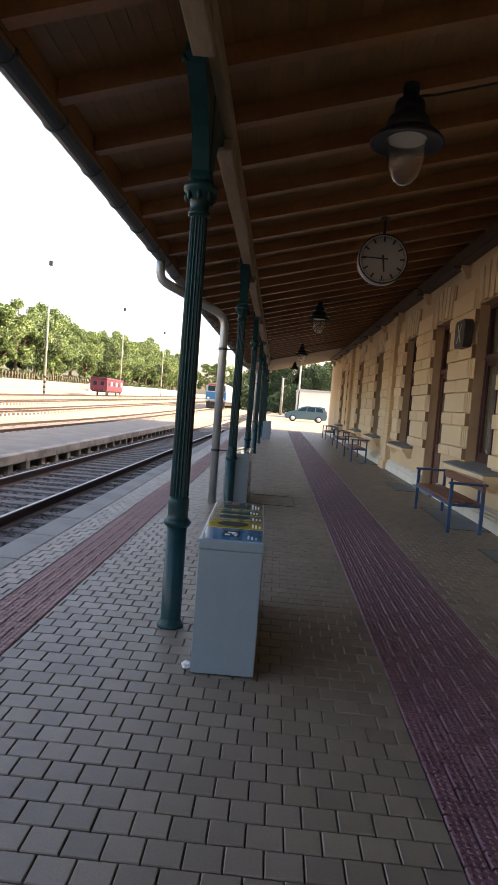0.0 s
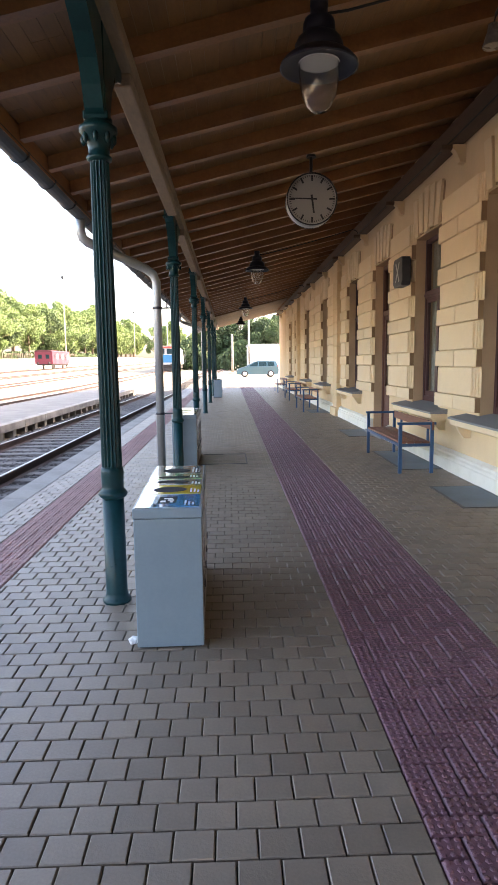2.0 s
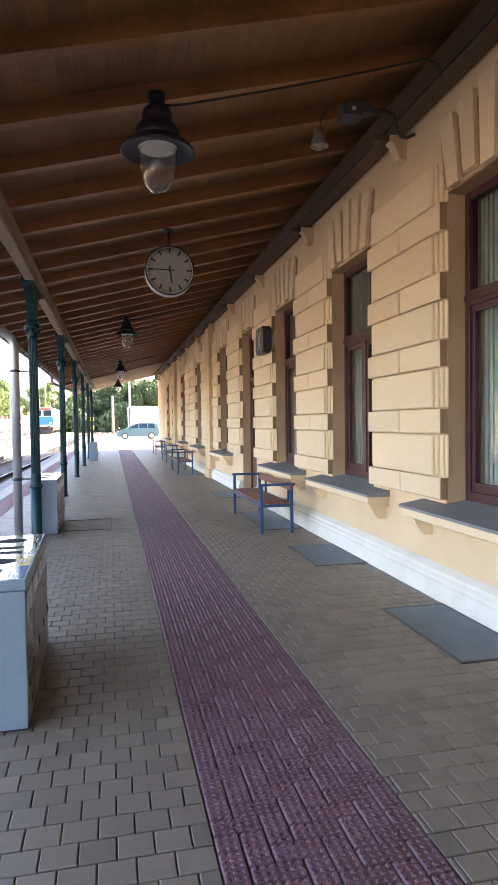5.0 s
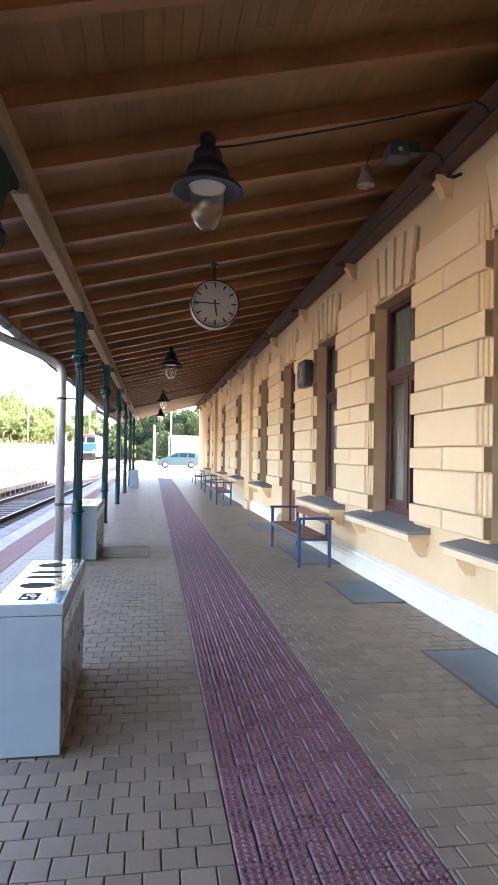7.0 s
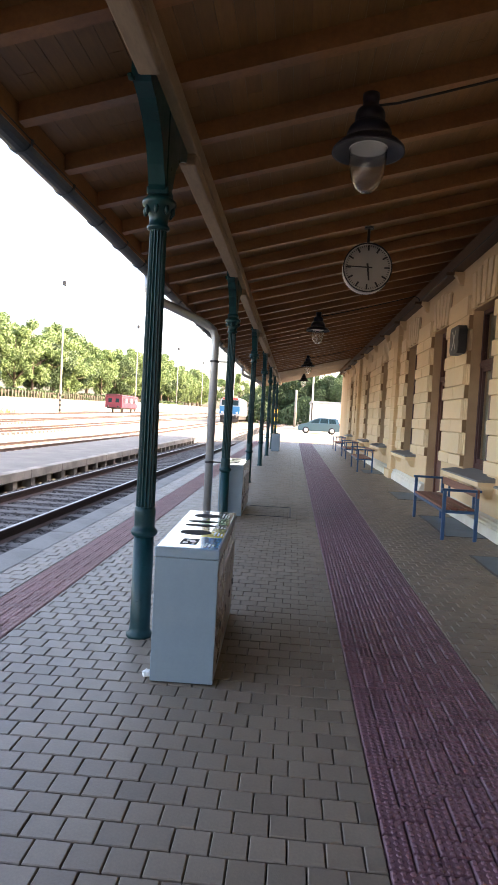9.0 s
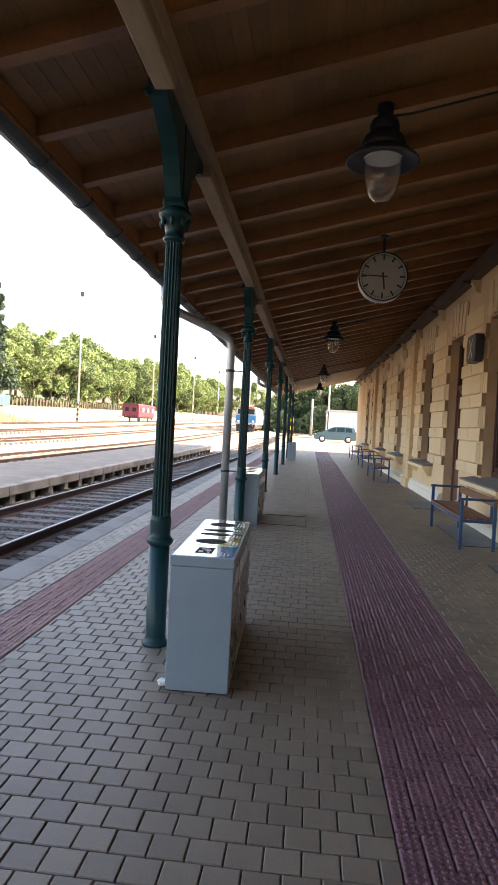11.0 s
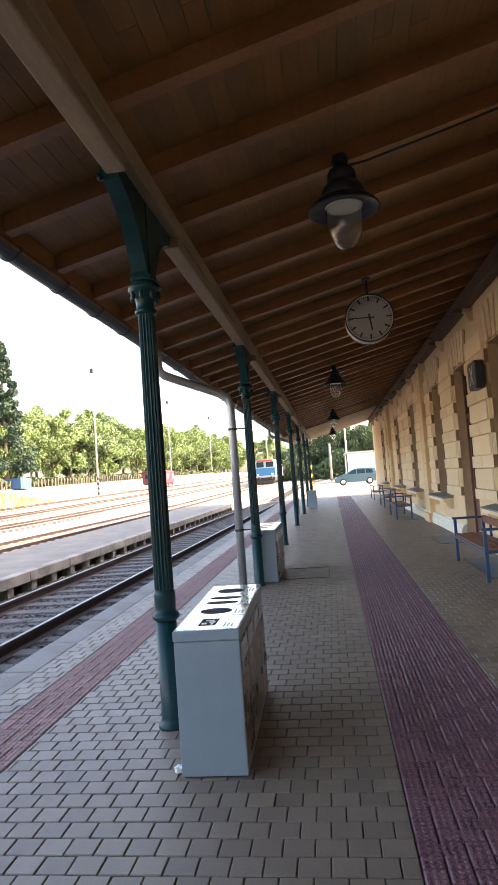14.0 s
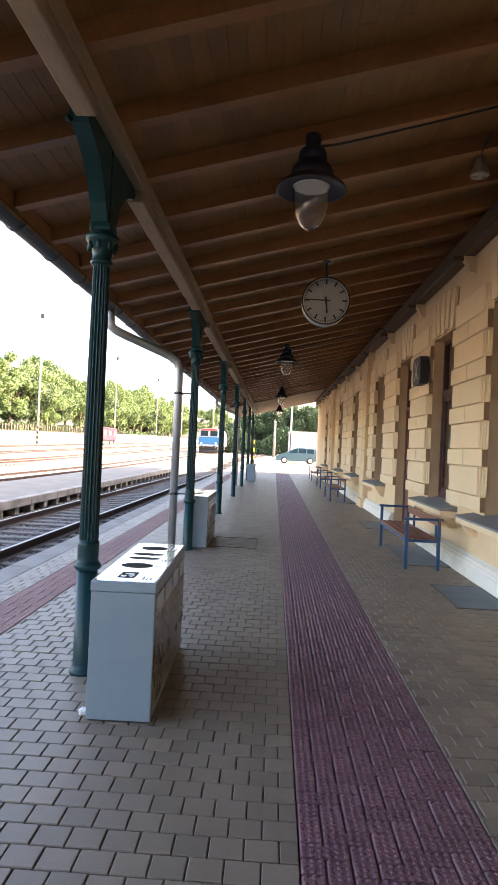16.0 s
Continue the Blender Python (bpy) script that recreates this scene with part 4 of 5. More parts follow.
# ---- clock ----
ck = thing("station_clock", "round white double-faced station clock showing quarter to six", "clock", at=(1.224, 7.60, 3.562))
bm = bmesh.new()
lathe(bm, [(0.30, -0.09), (0.315, -0.085), (0.315, 0.085), (0.30, 0.09)], 56)
bmesh.ops.transform(bm, matrix=Matrix.Rotation(radians(90), 4, "X"), verts=bm.verts)
part("case", bm, M["zinc"], ck, "pale metal case")
for s in (-1, 1):
    bm = bmesh.new()
    lathe(bm, [(0.292, 0), (0.292, 0.004)], 56)
    bmesh.ops.transform(bm, matrix=Matrix.Translation((0, s * 0.092, 0)) @ Matrix.Rotation(radians(90 * s), 4, "X"), verts=bm.verts)
    face = part("dial", bm, M["clockface"], ck, "white dial")
    bm = bmesh.new()
    lathe(bm, [(0.302, 0), (0.318, 0.0), (0.318, 0.018), (0.302, 0.018), (0.302, 0)], 56, cap=False)
    bmesh.ops.transform(bm, matrix=Matrix.Translation((0, s * 0.086, 0)) @ Matrix.Rotation(radians(-90 * s), 4, "X"), verts=bm.verts)
    part("bezel", bm, M["black"], ck, "black rim")
    y = s * 0.099
    bm = bmesh.new()
    for k in range(60):
        a = 2 * math.pi * k / 60
        r0, w = (0.215, 0.011) if k % 5 == 0 else (0.262, 0.0035)
        box(bm, -w, y - .001, r0, w, y + .001, 0.284, m=Matrix.Rotation(a, 4, "Y"))
    part("ticks", bm, M["black"], face)
    for nm, ang, r0, r1, w in (("hour_hand", 172.5, -0.05, 0.17, 0.013), ("minute_hand", 272, -0.06, 0.27, 0.009)):
        bm = bmesh.new()
        yy = y + s * 0.006
        outline(bm, [(-w, r0), (w, r0), (w * .7, r1), (-w * .7, r1)], "y", yy - .002, yy + .002)
        bmesh.ops.transform(bm, matrix=Matrix.Rotation(radians(ang * (1 if s < 0 else -1)), 4, "Y"), verts=bm.verts)
        part(nm, bm, M["black"], face)
bm = bmesh.new()
tube(bm, [(0, 0, 0.31), (0, 0, 0.55)], 0.02, 10)
lathe(bm, [(0.06, 0.52), (0.06, 0.55)], 16)
part("hanger", bm, M["black"], ck)

# ---- lit-up letter sign on the wall ----
sg = thing("wall_sign", "dark box sign with a white letter X on the wall", "sign", at=(3.17, 10.42, 3.06))
bm = bmesh.new()
outline(bm, [(-.29, -.17), (-.23, -.24), (.23, -.24), (.29, -.17), (.29, .17), (.23, .24), (-.23, .24), (-.29, .17)], "x", -0.075, 0.075)
bmesh.ops.bevel(bm, geom=bm.edges[:], offset=0.008, segments=2, affect="EDGES")
part("housing", bm, M["darkbox"], sg)
bm = bmesh.new()
for a in (34, -34):
    box(bm, -.082, -.014, -.19, -.076, .014, .19, m=Matrix.Rotation(radians(a), 4, "X"))
part("letter", bm, M["signwhite"], sg, "white letter X")
boxpart("back_plate", M["zinc"], sg, 0.075, -.2, -.15, .097, .2, .15)

# ---- loudspeaker and camera at the wall ----
lsp = thing("loudspeaker", "small grey horn loudspeaker under the canopy", "loudspeaker", at=(2.33, 4.80, 4.03))
bm = bmesh.new()
lathe(bm, [(0.078, 0.03), (0.082, 0.04), (0.062, 0.10), (0.046, 0.15), (0.04, 0.20)], 20)
part("horn", bm, M["sidepanel"], lsp, "dull grey-brown horn")
bm = bmesh.new()
tube(bm, [(0, 0, 0.19), (0.02, 0, 0.28), (0.08, 0, 0.40)], 0.014, 8)
part("bracket", bm, M["darkbox"], lsp)
cmr = thing("security_camera", "small dark security camera housing on a rafter", "camera", at=(2.50, 4.46, 4.225))
boxpart("housing", M["darkbox"], cmr, -.09, -.06, -.06, .09, .12, .06, bevel=0.012)
bm = bmesh.new()
lathe(bm, [(0.018, -.06), (0.018, -0.068), (0.014, -0.07)], 16)
bmesh.ops.transform(bm, matrix=Matrix.Rotation(radians(-90), 4, "X"), verts=bm.verts)
part("lens", bm, M["white_ink"], cmr, "pale lens ring")
boxpart("mount", M["darkbox"], cmr, .09, -.02, .0, .20, .08, .10, bevel=0.008)
bm = bmesh.new()
tube(bm, [(.19, .03, .03), (.33, .03, .05), (.40, .02, .02), (.42, .02, -.06), (.43, .02, -.12), (.47, .02, -.16), (.53, .02, -.165), (.60, .02, -.13)], 0.015, 10)
part("cable", bm, M["cable"], cmr, "thick black cable hanging in a loop to the wall")

pipe = thing("cable_conduit", "thin grey cable conduit along the top of the wall", "conduit")
bm = bmesh.new()
tube(bm, [(3.11, -11, 4.39), (3.11, 10, 4.392), (3.11, 38, 4.39)], 0.008, 8)
part("run", bm, M["cable"], pipe)
# ---- covers in the floor by the wall ----
for y0, y1, x0 in ((3.0, 4.2, 2.65), (5.83, 6.94, 2.62), (8.2, 10.05, 2.62), (12.2, 13.5, 2.62), (18.2, 19.5, 2.62)):
    c = thing("cellar_cover", "blue-grey steel cellar cover set flush in the paving", "floor cover", "floor covers", at=(0, 0, 0.002))
    bm = bmesh.new()
    box(bm, x0, y0, -0.03, 3.21, y1, 0.004, 0.003)
    plate = part("plate", bm, M["mat"], c)
    bm = bmesh.new()
    for x in (x0, 3.195):
        box(bm, x - 0.012, y0 - .012, -0.03, x + 0.012, y1 + .012, 0.006)
    for y in (y0, y1):
        box(bm, x0, y - .012, -0.03, 3.195, y + .012, 0.006)
    part("rim", bm, M["darkbox"], c)
hatch = thing("floor_hatch", "dark steel hatch rim in the paving beside a bin", "floor cover", at=(0, 0, 0.002))
bm = bmesh.new()
for d in ((-.30, 8.95, .42, 8.98), (-.30, 9.98, .42, 10.01), (.40, 8.98, .42, 9.98)):
    box(bm, d[0], d[1], -0.03, d[2], d[3], 0.005)
part("rim", bm, M["darkbox"], hatch)
cup = thing("crumpled_wrapper", "crumpled clear plastic wrapper on the paving", "litter", at=(-0.40, 2.80, 0.0))
bm = bmesh.new()
bmesh.ops.create_icosphere(bm, subdivisions=2, radius=0.03)
for v in bm.verts:
    v.co *= random.uniform(0.7, 1.15)
    v.co.z = v.co.z * 0.8 + 0.025
part("foil", bm, M["white_ink"], cup)


# ---- vehicles ----
def car(at, turn):
    c = thing("parked_car", "pale blue compact hatchback parked side-on", "car", at=at, turn=turn)
    L, W = 4.0, 1.68
    # side outline, nose at +x
    body = [(-2.0, .32), (-2.02, .75), (-1.95, .95), (-1.9, 1.0), (1.05, 1.0), (1.75, .82), (1.97, .66), (2.0, .42), (1.9, .25), (-1.85, .25)]
    bm = bmesh.new()
    outline(bm, body, "y", -W / 2, W / 2)
    bmesh.ops.bevel(bm, geom=[e for e in bm.edges], offset=0.05, segments=2, affect="EDGES")
    part("body", bm, M["carpaint"], c)
    cab = [(-1.93, .98), (-1.78, 1.45), (-1.5, 1.52), (-.1, 1.53), (.35, 1.42), (1.15, .98)]
    bm = bmesh.new()
    k = 0.16
    lo = [[bm.verts.new((x, s * (W / 2 - .03 - k * (z - .98) / .55), z)) for x, z in cab] for s in (-1, 1)]
    n = len(cab)
    for i in range(n):
        bm.faces.new((lo[0][i], lo[0][(i + 1) % n], lo[1][(i + 1) % n], lo[1][i]))
    bm.faces.new(lo[0][::-1])
    bm.faces.new(lo[1])
    part("cabin", bm, M["carpaint"], c)
    for s in (-1, 1):
        for pts in ([(-1.62, 1.03), (-1.55, 1.38), (-.95, 1.45), (-.95, 1.03)], [(-.87, 1.03), (-.87, 1.45), (-.15, 1.45), (-.1, 1.03)], [(-.02, 1.03), (-.07, 1.45), (.28, 1.36), (.88, 1.03)]):
            bm = bmesh.new()
            q = [bm.verts.new((x, s * (W / 2 - .024 - k * (z - .98) / .55), z)) for x, z in pts]
            q2 = [bm.verts.new((x, s * (W / 2 - .05 - k * (z - .98) / .55), z)) for x, z in pts]
            bm.faces.new(q)
            for i in range(4):
                bm.faces.new((q[i], q[(i + 1) % 4], q2[(i + 1) % 4], q2[i]))
            part("side_window", bm, M["carglass"], c, "dark side window")
        for x in (-1.25, 1.22):
            bm = bmesh.new()
            lathe(bm, [(0.21, -0.1), (0.30, -0.1), (0.315, -0.06), (0.315, 0.06), (0.30, 0.1), (0.21, 0.1)], 28)
            bmesh.ops.transform(bm, matrix=Matrix.Translation((x, s * 0.76, 0.315)) @ Matrix.Rotation(radians(90), 4, "X"), verts=bm.verts)
            wheel = part("wheel", bm, M["tyre"], c, "black tyre")
            bm = bmesh.new()
            lathe(bm, [(0.2, 0), (0.2, 0.02), (0.05, 0.035)], 20)
            bmesh.ops.transform(bm, matrix=Matrix.Translation((x, s * 0.855, 0.315)) @ Matrix.Rotation(radians(-90 * s), 4, "X"), verts=bm.verts)
            part("rim", bm, M["rim"], wheel, "silver wheel rim")
        boxpart("headlight", M["white_ink"], c, 1.72, s * .62 - .14, .62, 1.93, s * .62 + .14, .76, bevel=0.03, label="clear headlight")
        boxpart("tail_light", M["locored"], c, -2.0, s * .7 - .08, .75, -1.9, s * .7 + .08, 1.1, bevel=0.02, label="red tail light")
        boxpart("mirror", M["carpaint"], c, .75, s * .9 - .08, 1.0, .87, s * .9 + .08, 1.13, bevel=0.03)
    return c


car((2.95, 62.5, 0.065), 180).scale = (1.05, 1.05, 1.05)


def bogie(parent, x, y, z):
    for s in (-1, 1):
        bm = bmesh.new()
        lathe(bm, [(0.42, -0.05), (0.46, -0.05), (0.42, 0.05), (0.1, 0.06)], 24)
        bmesh.ops.transform(bm, matrix=Matrix.Translation((x + s * 0.75, y, z + 0.42)) @ Matrix.Rotation(radians(90), 4, "Y"), verts=bm.verts)
        part("wheel", bm, M["chassis"], parent)


wg = thing("old_wagon", "small dark red four-wheeled railway wagon on a siding", "railway wagon", at=(-29.3, 100, lie(-29.3, 100) + 0.2))
boxpart("body", M["wagon"], wg, -1.4, 0, 0.85, 1.4, 10.5, 2.75, bevel=0.04)
bm = bmesh.new()
outline(bm, [(-1.5, 2.75), (-1.2, 2.98), (0, 3.1), (1.2, 2.98), (1.5, 2.75)], "y", -0.15, 10.65)
part("roof", bm, M["wagonroof"], wg, "faded red curved roof")
boxpart("underframe", M["chassis"], wg, -1.2, 0.1, 0.6, 1.2, 10.4, 0.85, bevel=0.02)
for y in (2.2, 8.3):
    bogie(wg, 0, y, -0.02)
for i in range(6):
    boxpart("window", M["lococream"] if i % 2 else M["carglass"], wg, 1.39, 0.8 + i * 1.6, 1.7, 1.415, 1.75 + i * 1.6, 2.4, label="pale boarded window")
for s in (-1, 1):
    boxpart("window", M["carglass"], wg, s * .6 - .3, -0.012, 1.7, s * .6 + .3, 0.01, 2.35)
    boxpart("buffer", M["chassis"], wg, s * .88 - .12, -0.5, 0.9, s * .88 + .12, 0.05, 1.14, bevel=0.04)

TX = -8.8
lc = thing("locomotive", "blue and white diesel locomotive standing on a yard track", "locomotive", at=(TX, 88, lie(TX, 88) + 0.16))
bm = bmesh.new()
box(bm, -1.5, 0, 1.0, 1.5, 14, 2.35, 0.06)
part("body", bm, M["lococream"], lc, "pale grey lower body")
bm = bmesh.new()
outline(bm, [(-1.5, 2.36), (1.5, 2.36), (1.4, 3.3), (1.0, 3.65), (-1.0, 3.65), (-1.4, 3.3)], "y", 0.25, 13.8)
part("cab", bm, M["lococream"], lc)
for s in (-1, 1):
    boxpart("windscreen", M["carglass"], lc, s * .68 - .52, 0.2, 2.5, s * .68 + .52, 0.28, 3.25, bevel=0.03, label="dark windscreen")
    boxpart("headlight", M["white_ink"], lc, s * 1.05 - .15, -0.05, 1.35, s * 1.05 + .15, 0.05, 1.6, bevel=0.04, label="round pale headlight")
    boxpart("buffer", M["chassis"], lc, s * .88 - .18, -0.6, 0.75, s * .88 + .18, 0.05, 1.1, bevel=0.06)
boxpart("roof_band", M["locored"], lc, -1.1, 0.18, 3.3, 1.1, 0.3, 3.55, bevel=0.03, label="red roof band")
boxpart("front_panel", M["locoblue"], lc, -1.46, -0.02, 1.30, 1.46, 0.02, 2.36, bevel=0.01, label="bright blue front panel")
boxpart("front_band", M["lococream"], lc, -1.42, -0.035, 1.02, 1.42, 0.02, 1.30, bevel=0.01, label="pale band across the front")
boxpart("underframe", M["chassis"], lc, -1.35, 0.1, 0.45, 1.35, 13.9, 1.0, bevel=0.04)
boxpart("snow_plough", M["chassis"], lc, -1.3, -0.3, 0.1, 1.3, 0.1, 0.5, bevel=0.04)
for y in (2, 4.5, 9.5, 12):
    bogie(lc, 0, y, 0.0)
for i in range(3):
    cx = TX + 0.35 + i * 0.55
    coach = thing("railway_coach", "pale grey railway coach coupled behind the locomotive", "railway coach", "train", at=(cx, 103.2 + i * 19, lie(cx, 103) + 0.16 + .17 * i))
    bm = bmesh.new()
    outline(bm, [(-1.42, 0.9), (1.42, 0.9), (1.42, 3.1), (1.1, 3.6), (0, 3.8), (-1.1, 3.6), (-1.42, 3.1)], "y", 0, 18)
    part("body", bm, M["lococream"], coach)
    boxpart("underframe", M["chassis"], coach, -1.2, 0.3, 0.4, 1.2, 17.7, 0.9, bevel=0.03)
    for k in range(8):
        for s in (-1, 1):
            boxpart("window", M["carglass"], coach, s * 1.42 - .01, 1.2 + k * 2.05, 2.0, s * 1.42 + .01, 2.6 + k * 2.05, 2.9)
    for y in (2, 4.5, 13.5, 16):
        bogie(coach, 0, y, 0.0)


# ---- trees ----
def tree(seed, height, spread, mat, label, leaves=2600, size=0.42, low=0.25, conifer=False):
    """A tapered trunk with limbs and a crown of many small leaves in uneven clumps."""
    rnd = np.random.RandomState(seed)
    t = thing("conifer" if conifer else "tree", label, "tree", "trees along the yard")
    bm = bmesh.new()
    tube(bm, [(0, 0, -0.6), (0.05, 0.02, height * .25), (0.12, -.1, height * .55), (0.05, 0.1, height * .92)], height * 0.022, 8, height * 0.004)
    clumps = []
    if conifer:
        for i in range(120):
            f = rnd.uniform(0.05, 1.0)
            r = spread * (1 - f) ** 0.85 * rnd.uniform(.35, 1.0) + 0.15
            a = rnd.uniform(0, 6.28)
            clumps.append((r * math.cos(a), r * math.sin(a), height * (0.1 + 0.9 * f) - r * .2, 0.55 + spread * .16 * (1 - f)))
    else:
        for i in range(9):
            a = i * 2.4 + rnd.uniform(-.4, .4)
            z0 = height * rnd.uniform(.2, .6)
            r = spread * rnd.uniform(.5, .85)
            tip = (r * math.cos(a), r * math.sin(a), z0 + height * rnd.uniform(.12, .3))
            tube(bm, [(0, 0, z0), (tip[0] * .5, tip[1] * .5, z0 + (tip[2] - z0) * .65), tip], height * .009, 6, height * .002)
        for i in range(46):
            u, a = rnd.uniform(-1, 1), rnd.uniform(0, 6.28)
            rr = math.sqrt(1 - u * u) * rnd.uniform(.45, 1.0)
            zc = height * (low + (1 - low) * .5) + u * height * (1 - low) * .47 * rnd.uniform(.7, 1)
            clumps.append((spread * rr * math.cos(a), spread * rr * math.sin(a), zc, rnd.uniform(.55, 1.25) * spread * .24))
    part("trunk", bm, M["bark"], t)
    verts, faces = [], []
    per = leaves // len(clumps)
    for cx, cy, cz, r in clumps:
        p = rnd.normal(0, 1, (per, 3))
        p /= np.linalg.norm(p, axis=1)[:, None]
        p *= (r * rnd.uniform(.35, 1.08, per) ** .6)[:, None]
        p[:, 2] *= 0.72
        for q in p:
            d1 = rnd.normal(0, 1, 3)
            d1 /= np.linalg.norm(d1)
            d2 = np.cross(d1, rnd.normal(0, 1, 3))
            d2 /= np.linalg.norm(d2)
            s = size * rnd.uniform(.6, 1.2)
            o = np.array((cx, cy, cz)) + q
            k = len(verts)
            verts += [tuple(o - d1 * s), tuple(o + d2 * s * .5), tuple(o + d1 * s), tuple(o - d2 * s * .5)]
            faces.append((k, k + 1, k + 2, k + 3))
    ob = new("crown", raw_mesh("crown", verts, faces, mat))
    ob.parent = t
    return t


kinds = [tree(11, 15, 6.2, M["leaf"], "broad light green deciduous tree beyond the yard fence", 15000, .25, .12),
         tree(12, 17, 6.0, M["leaf"], "tall green deciduous tree beyond the yard fence", 15000, .25, .15),
         tree(13, 13, 6.5, M["leaf_dark"], "dark green spreading tree beyond the yard", 15000, .25, .1)]
spots = []
for i in range(58):
    y = 50 + i * 4.6
    x = -50 + random.uniform(-3, 2) + (0.02 * (y - 60))
    spots.append((x, y, random.uniform(.78, 1.0) * (0.86 if y < 112 else 1.0 if y < 200 else 1.1), (0, 1, 0, 1, 2)[i % 5]))
for i in range(16):
    spots.append((-63 + random.uniform(-3, 3), 70 + i * 15, random.uniform(1.05, 1.3), (1, 2)[i % 2]))
spots += [(-3.2, 112, .66, 2), (-.4, 116, .72, 2), (2.2, 111, .74, 2), (5.0, 115, .76, 2), (7.5, 110, .75, 2), (11, 112, .8, 2), (16, 118, .9, 2), (-10, 240, .9, 0), (-2, 220, .6, 1), (-22, 250, 1.0, 1), (-30, 262, 1.0, 0), (-16, 270, .9, 2), (8.5, 100, .62, 2)]
used = set()
for x, y, s, k in spots:
    m = pose(x, y, lie(x, y) - .1, 0, 0, random.uniform(0, 360))
    if k not in used:
        used.add(k)
        kinds[k].matrix_world = m @ Matrix.Diagonal((s, s, s, 1))
    else:
        ob = copy_thing(kinds[k], m)
        ob.scale = (s, s, s)
con = tree(21, 24, 4.6, M["needle"], "tall dark green spruce beyond the yard", 24000, .27, .1, True)
con.matrix_world = pose(-46, 84, lie(-46, 84)) @ Matrix.Diagonal((0.9, 0.9, 0.9, 1))
copy_thing(con, pose(-54, 78, lie(-54, 78), 0, 0, 70))

# undergrowth on the bank
rnd = np.random.RandomState(3)
verts, faces = [], []
for i in range(14000):
    x, y = rnd.uniform(-48, -42.5), 40 + 200 * rnd.uniform(0, 1) ** 1.4
    z = lie(x, y) + rnd.uniform(0, 1.3) * (0.3 + 0.7 * abs(math.sin(y * .35)))
    a, s = rnd.uniform(0, 6.28), rnd.uniform(.15, .4)
    k = len(verts)
    verts += [(x - s * math.cos(a), y - s * math.sin(a), z), (x, y, z - s * .6), (x + s * math.cos(a), y + s * math.sin(a), z + .1), (x, y, z + s)]
    faces.append((k, k + 1, k + 2, k + 3))
tagged(new("shrubs", raw_mesh("shrubs", verts, faces, M["leaf_dark"])), "green undergrowth along the bank below the trees", "shrubs", "", "stuff")
verts, faces = [], []
for i in range(16000):
    x, y = rnd.uniform(-9, 14), rnd.uniform(102, 110)
    z = lie(x, y) + rnd.uniform(0, 1) ** .7 * (3.6 + 1.3 * math.sin(x * .7))
    a, s = rnd.uniform(0, 6.28), rnd.uniform(.12, .3)
    k = len(verts)
    verts += [(x - s * math.cos(a), y - s * math.sin(a), z), (x, y, z - s * .6), (x + s * math.cos(a), y + s * math.sin(a), z + .1), (x, y, z + s)]
    faces.append((k, k + 1, k + 2, k + 3))
tagged(new("hedge", raw_mesh("hedge", verts, faces, M["leaf_dark"])), "dense dark green bushes behind the forecourt", "shrubs", "", "stuff")
verts, faces = [], []
for i in range(9000):
    x, y = rnd.uniform(-42, -33), 35 + 90 * rnd.uniform(0, 1) ** 1.3
    if y > 72:
        continue
    z = lie(x, y)
    a, s, h = rnd.uniform(0, 6.28), rnd.uniform(.05, .12), rnd.uniform(.3, .9)
    k = len(verts)
    verts += [(x - s * math.cos(a), y - s * math.sin(a), z), (x + s * math.cos(a), y + s * math.sin(a), z), (x + .1, y, z + h)]
    faces.append((k, k + 1, k + 2))
tagged(new("grass", raw_mesh("grass", verts, faces, M["grass"])), "tall dry yellow-green grass on the bank", "grass", "", "stuff")

# fence on the bank
fn = thing("fence", "weathered dark picket fence along the top of the bank", "fence")
bm = bmesh.new()
box(bm, -.06, -.22, 0, .06, .22, 1.25, 0.02)
pk = finish("picket", bm, M["fence"])
for i in range(110):
    y = 50 + i * 1.15
    ob = new("picket", pk)
    ob.parent, ob.location = fn, (-42.6 + random.uniform(-.05, .05), y, lie(-42.6, y) - .1)
bm = bmesh.new()
for i in range(22):
    y = 50 + i * 5.8
    box(bm, -42.72, y, lie(-43, y) + .8, -42.66, y + 5.8, lie(-43, y) + .9)
part("rail", bm, M["fence"], fn)

# masts in the yard
for x, y, h in ((-32.2, 84, 17.8), (-33.2, 129, 17.8), (-33.4, 176, 17.8), (-33.5, 225, 17.8), (-14.5, 150, 14)):
    ms = thing("light_mast", "tall slender grey floodlight mast", "mast", "yard masts", at=(x, y, lie(x, y) - .05))
    bm = bmesh.new()
    tube(bm, [(0, 0, 0), (0, 0, h * .5), (0, 0, h)], 0.16, 10, 0.06)
    part("pole", bm, M["mast"], ms)
    for k in range(4):
        bm = bmesh.new()
        lathe(bm, [(.17, .3 + k * .7), (.17, .65 + k * .7)], 12)
        part("hazard_band", bm, M["black"], ms, "black warning band")
    boxpart("floodlight", M["darkbox"], ms, -.25, -.2, h - .1, .25, .2, h + .55, bevel=.05)

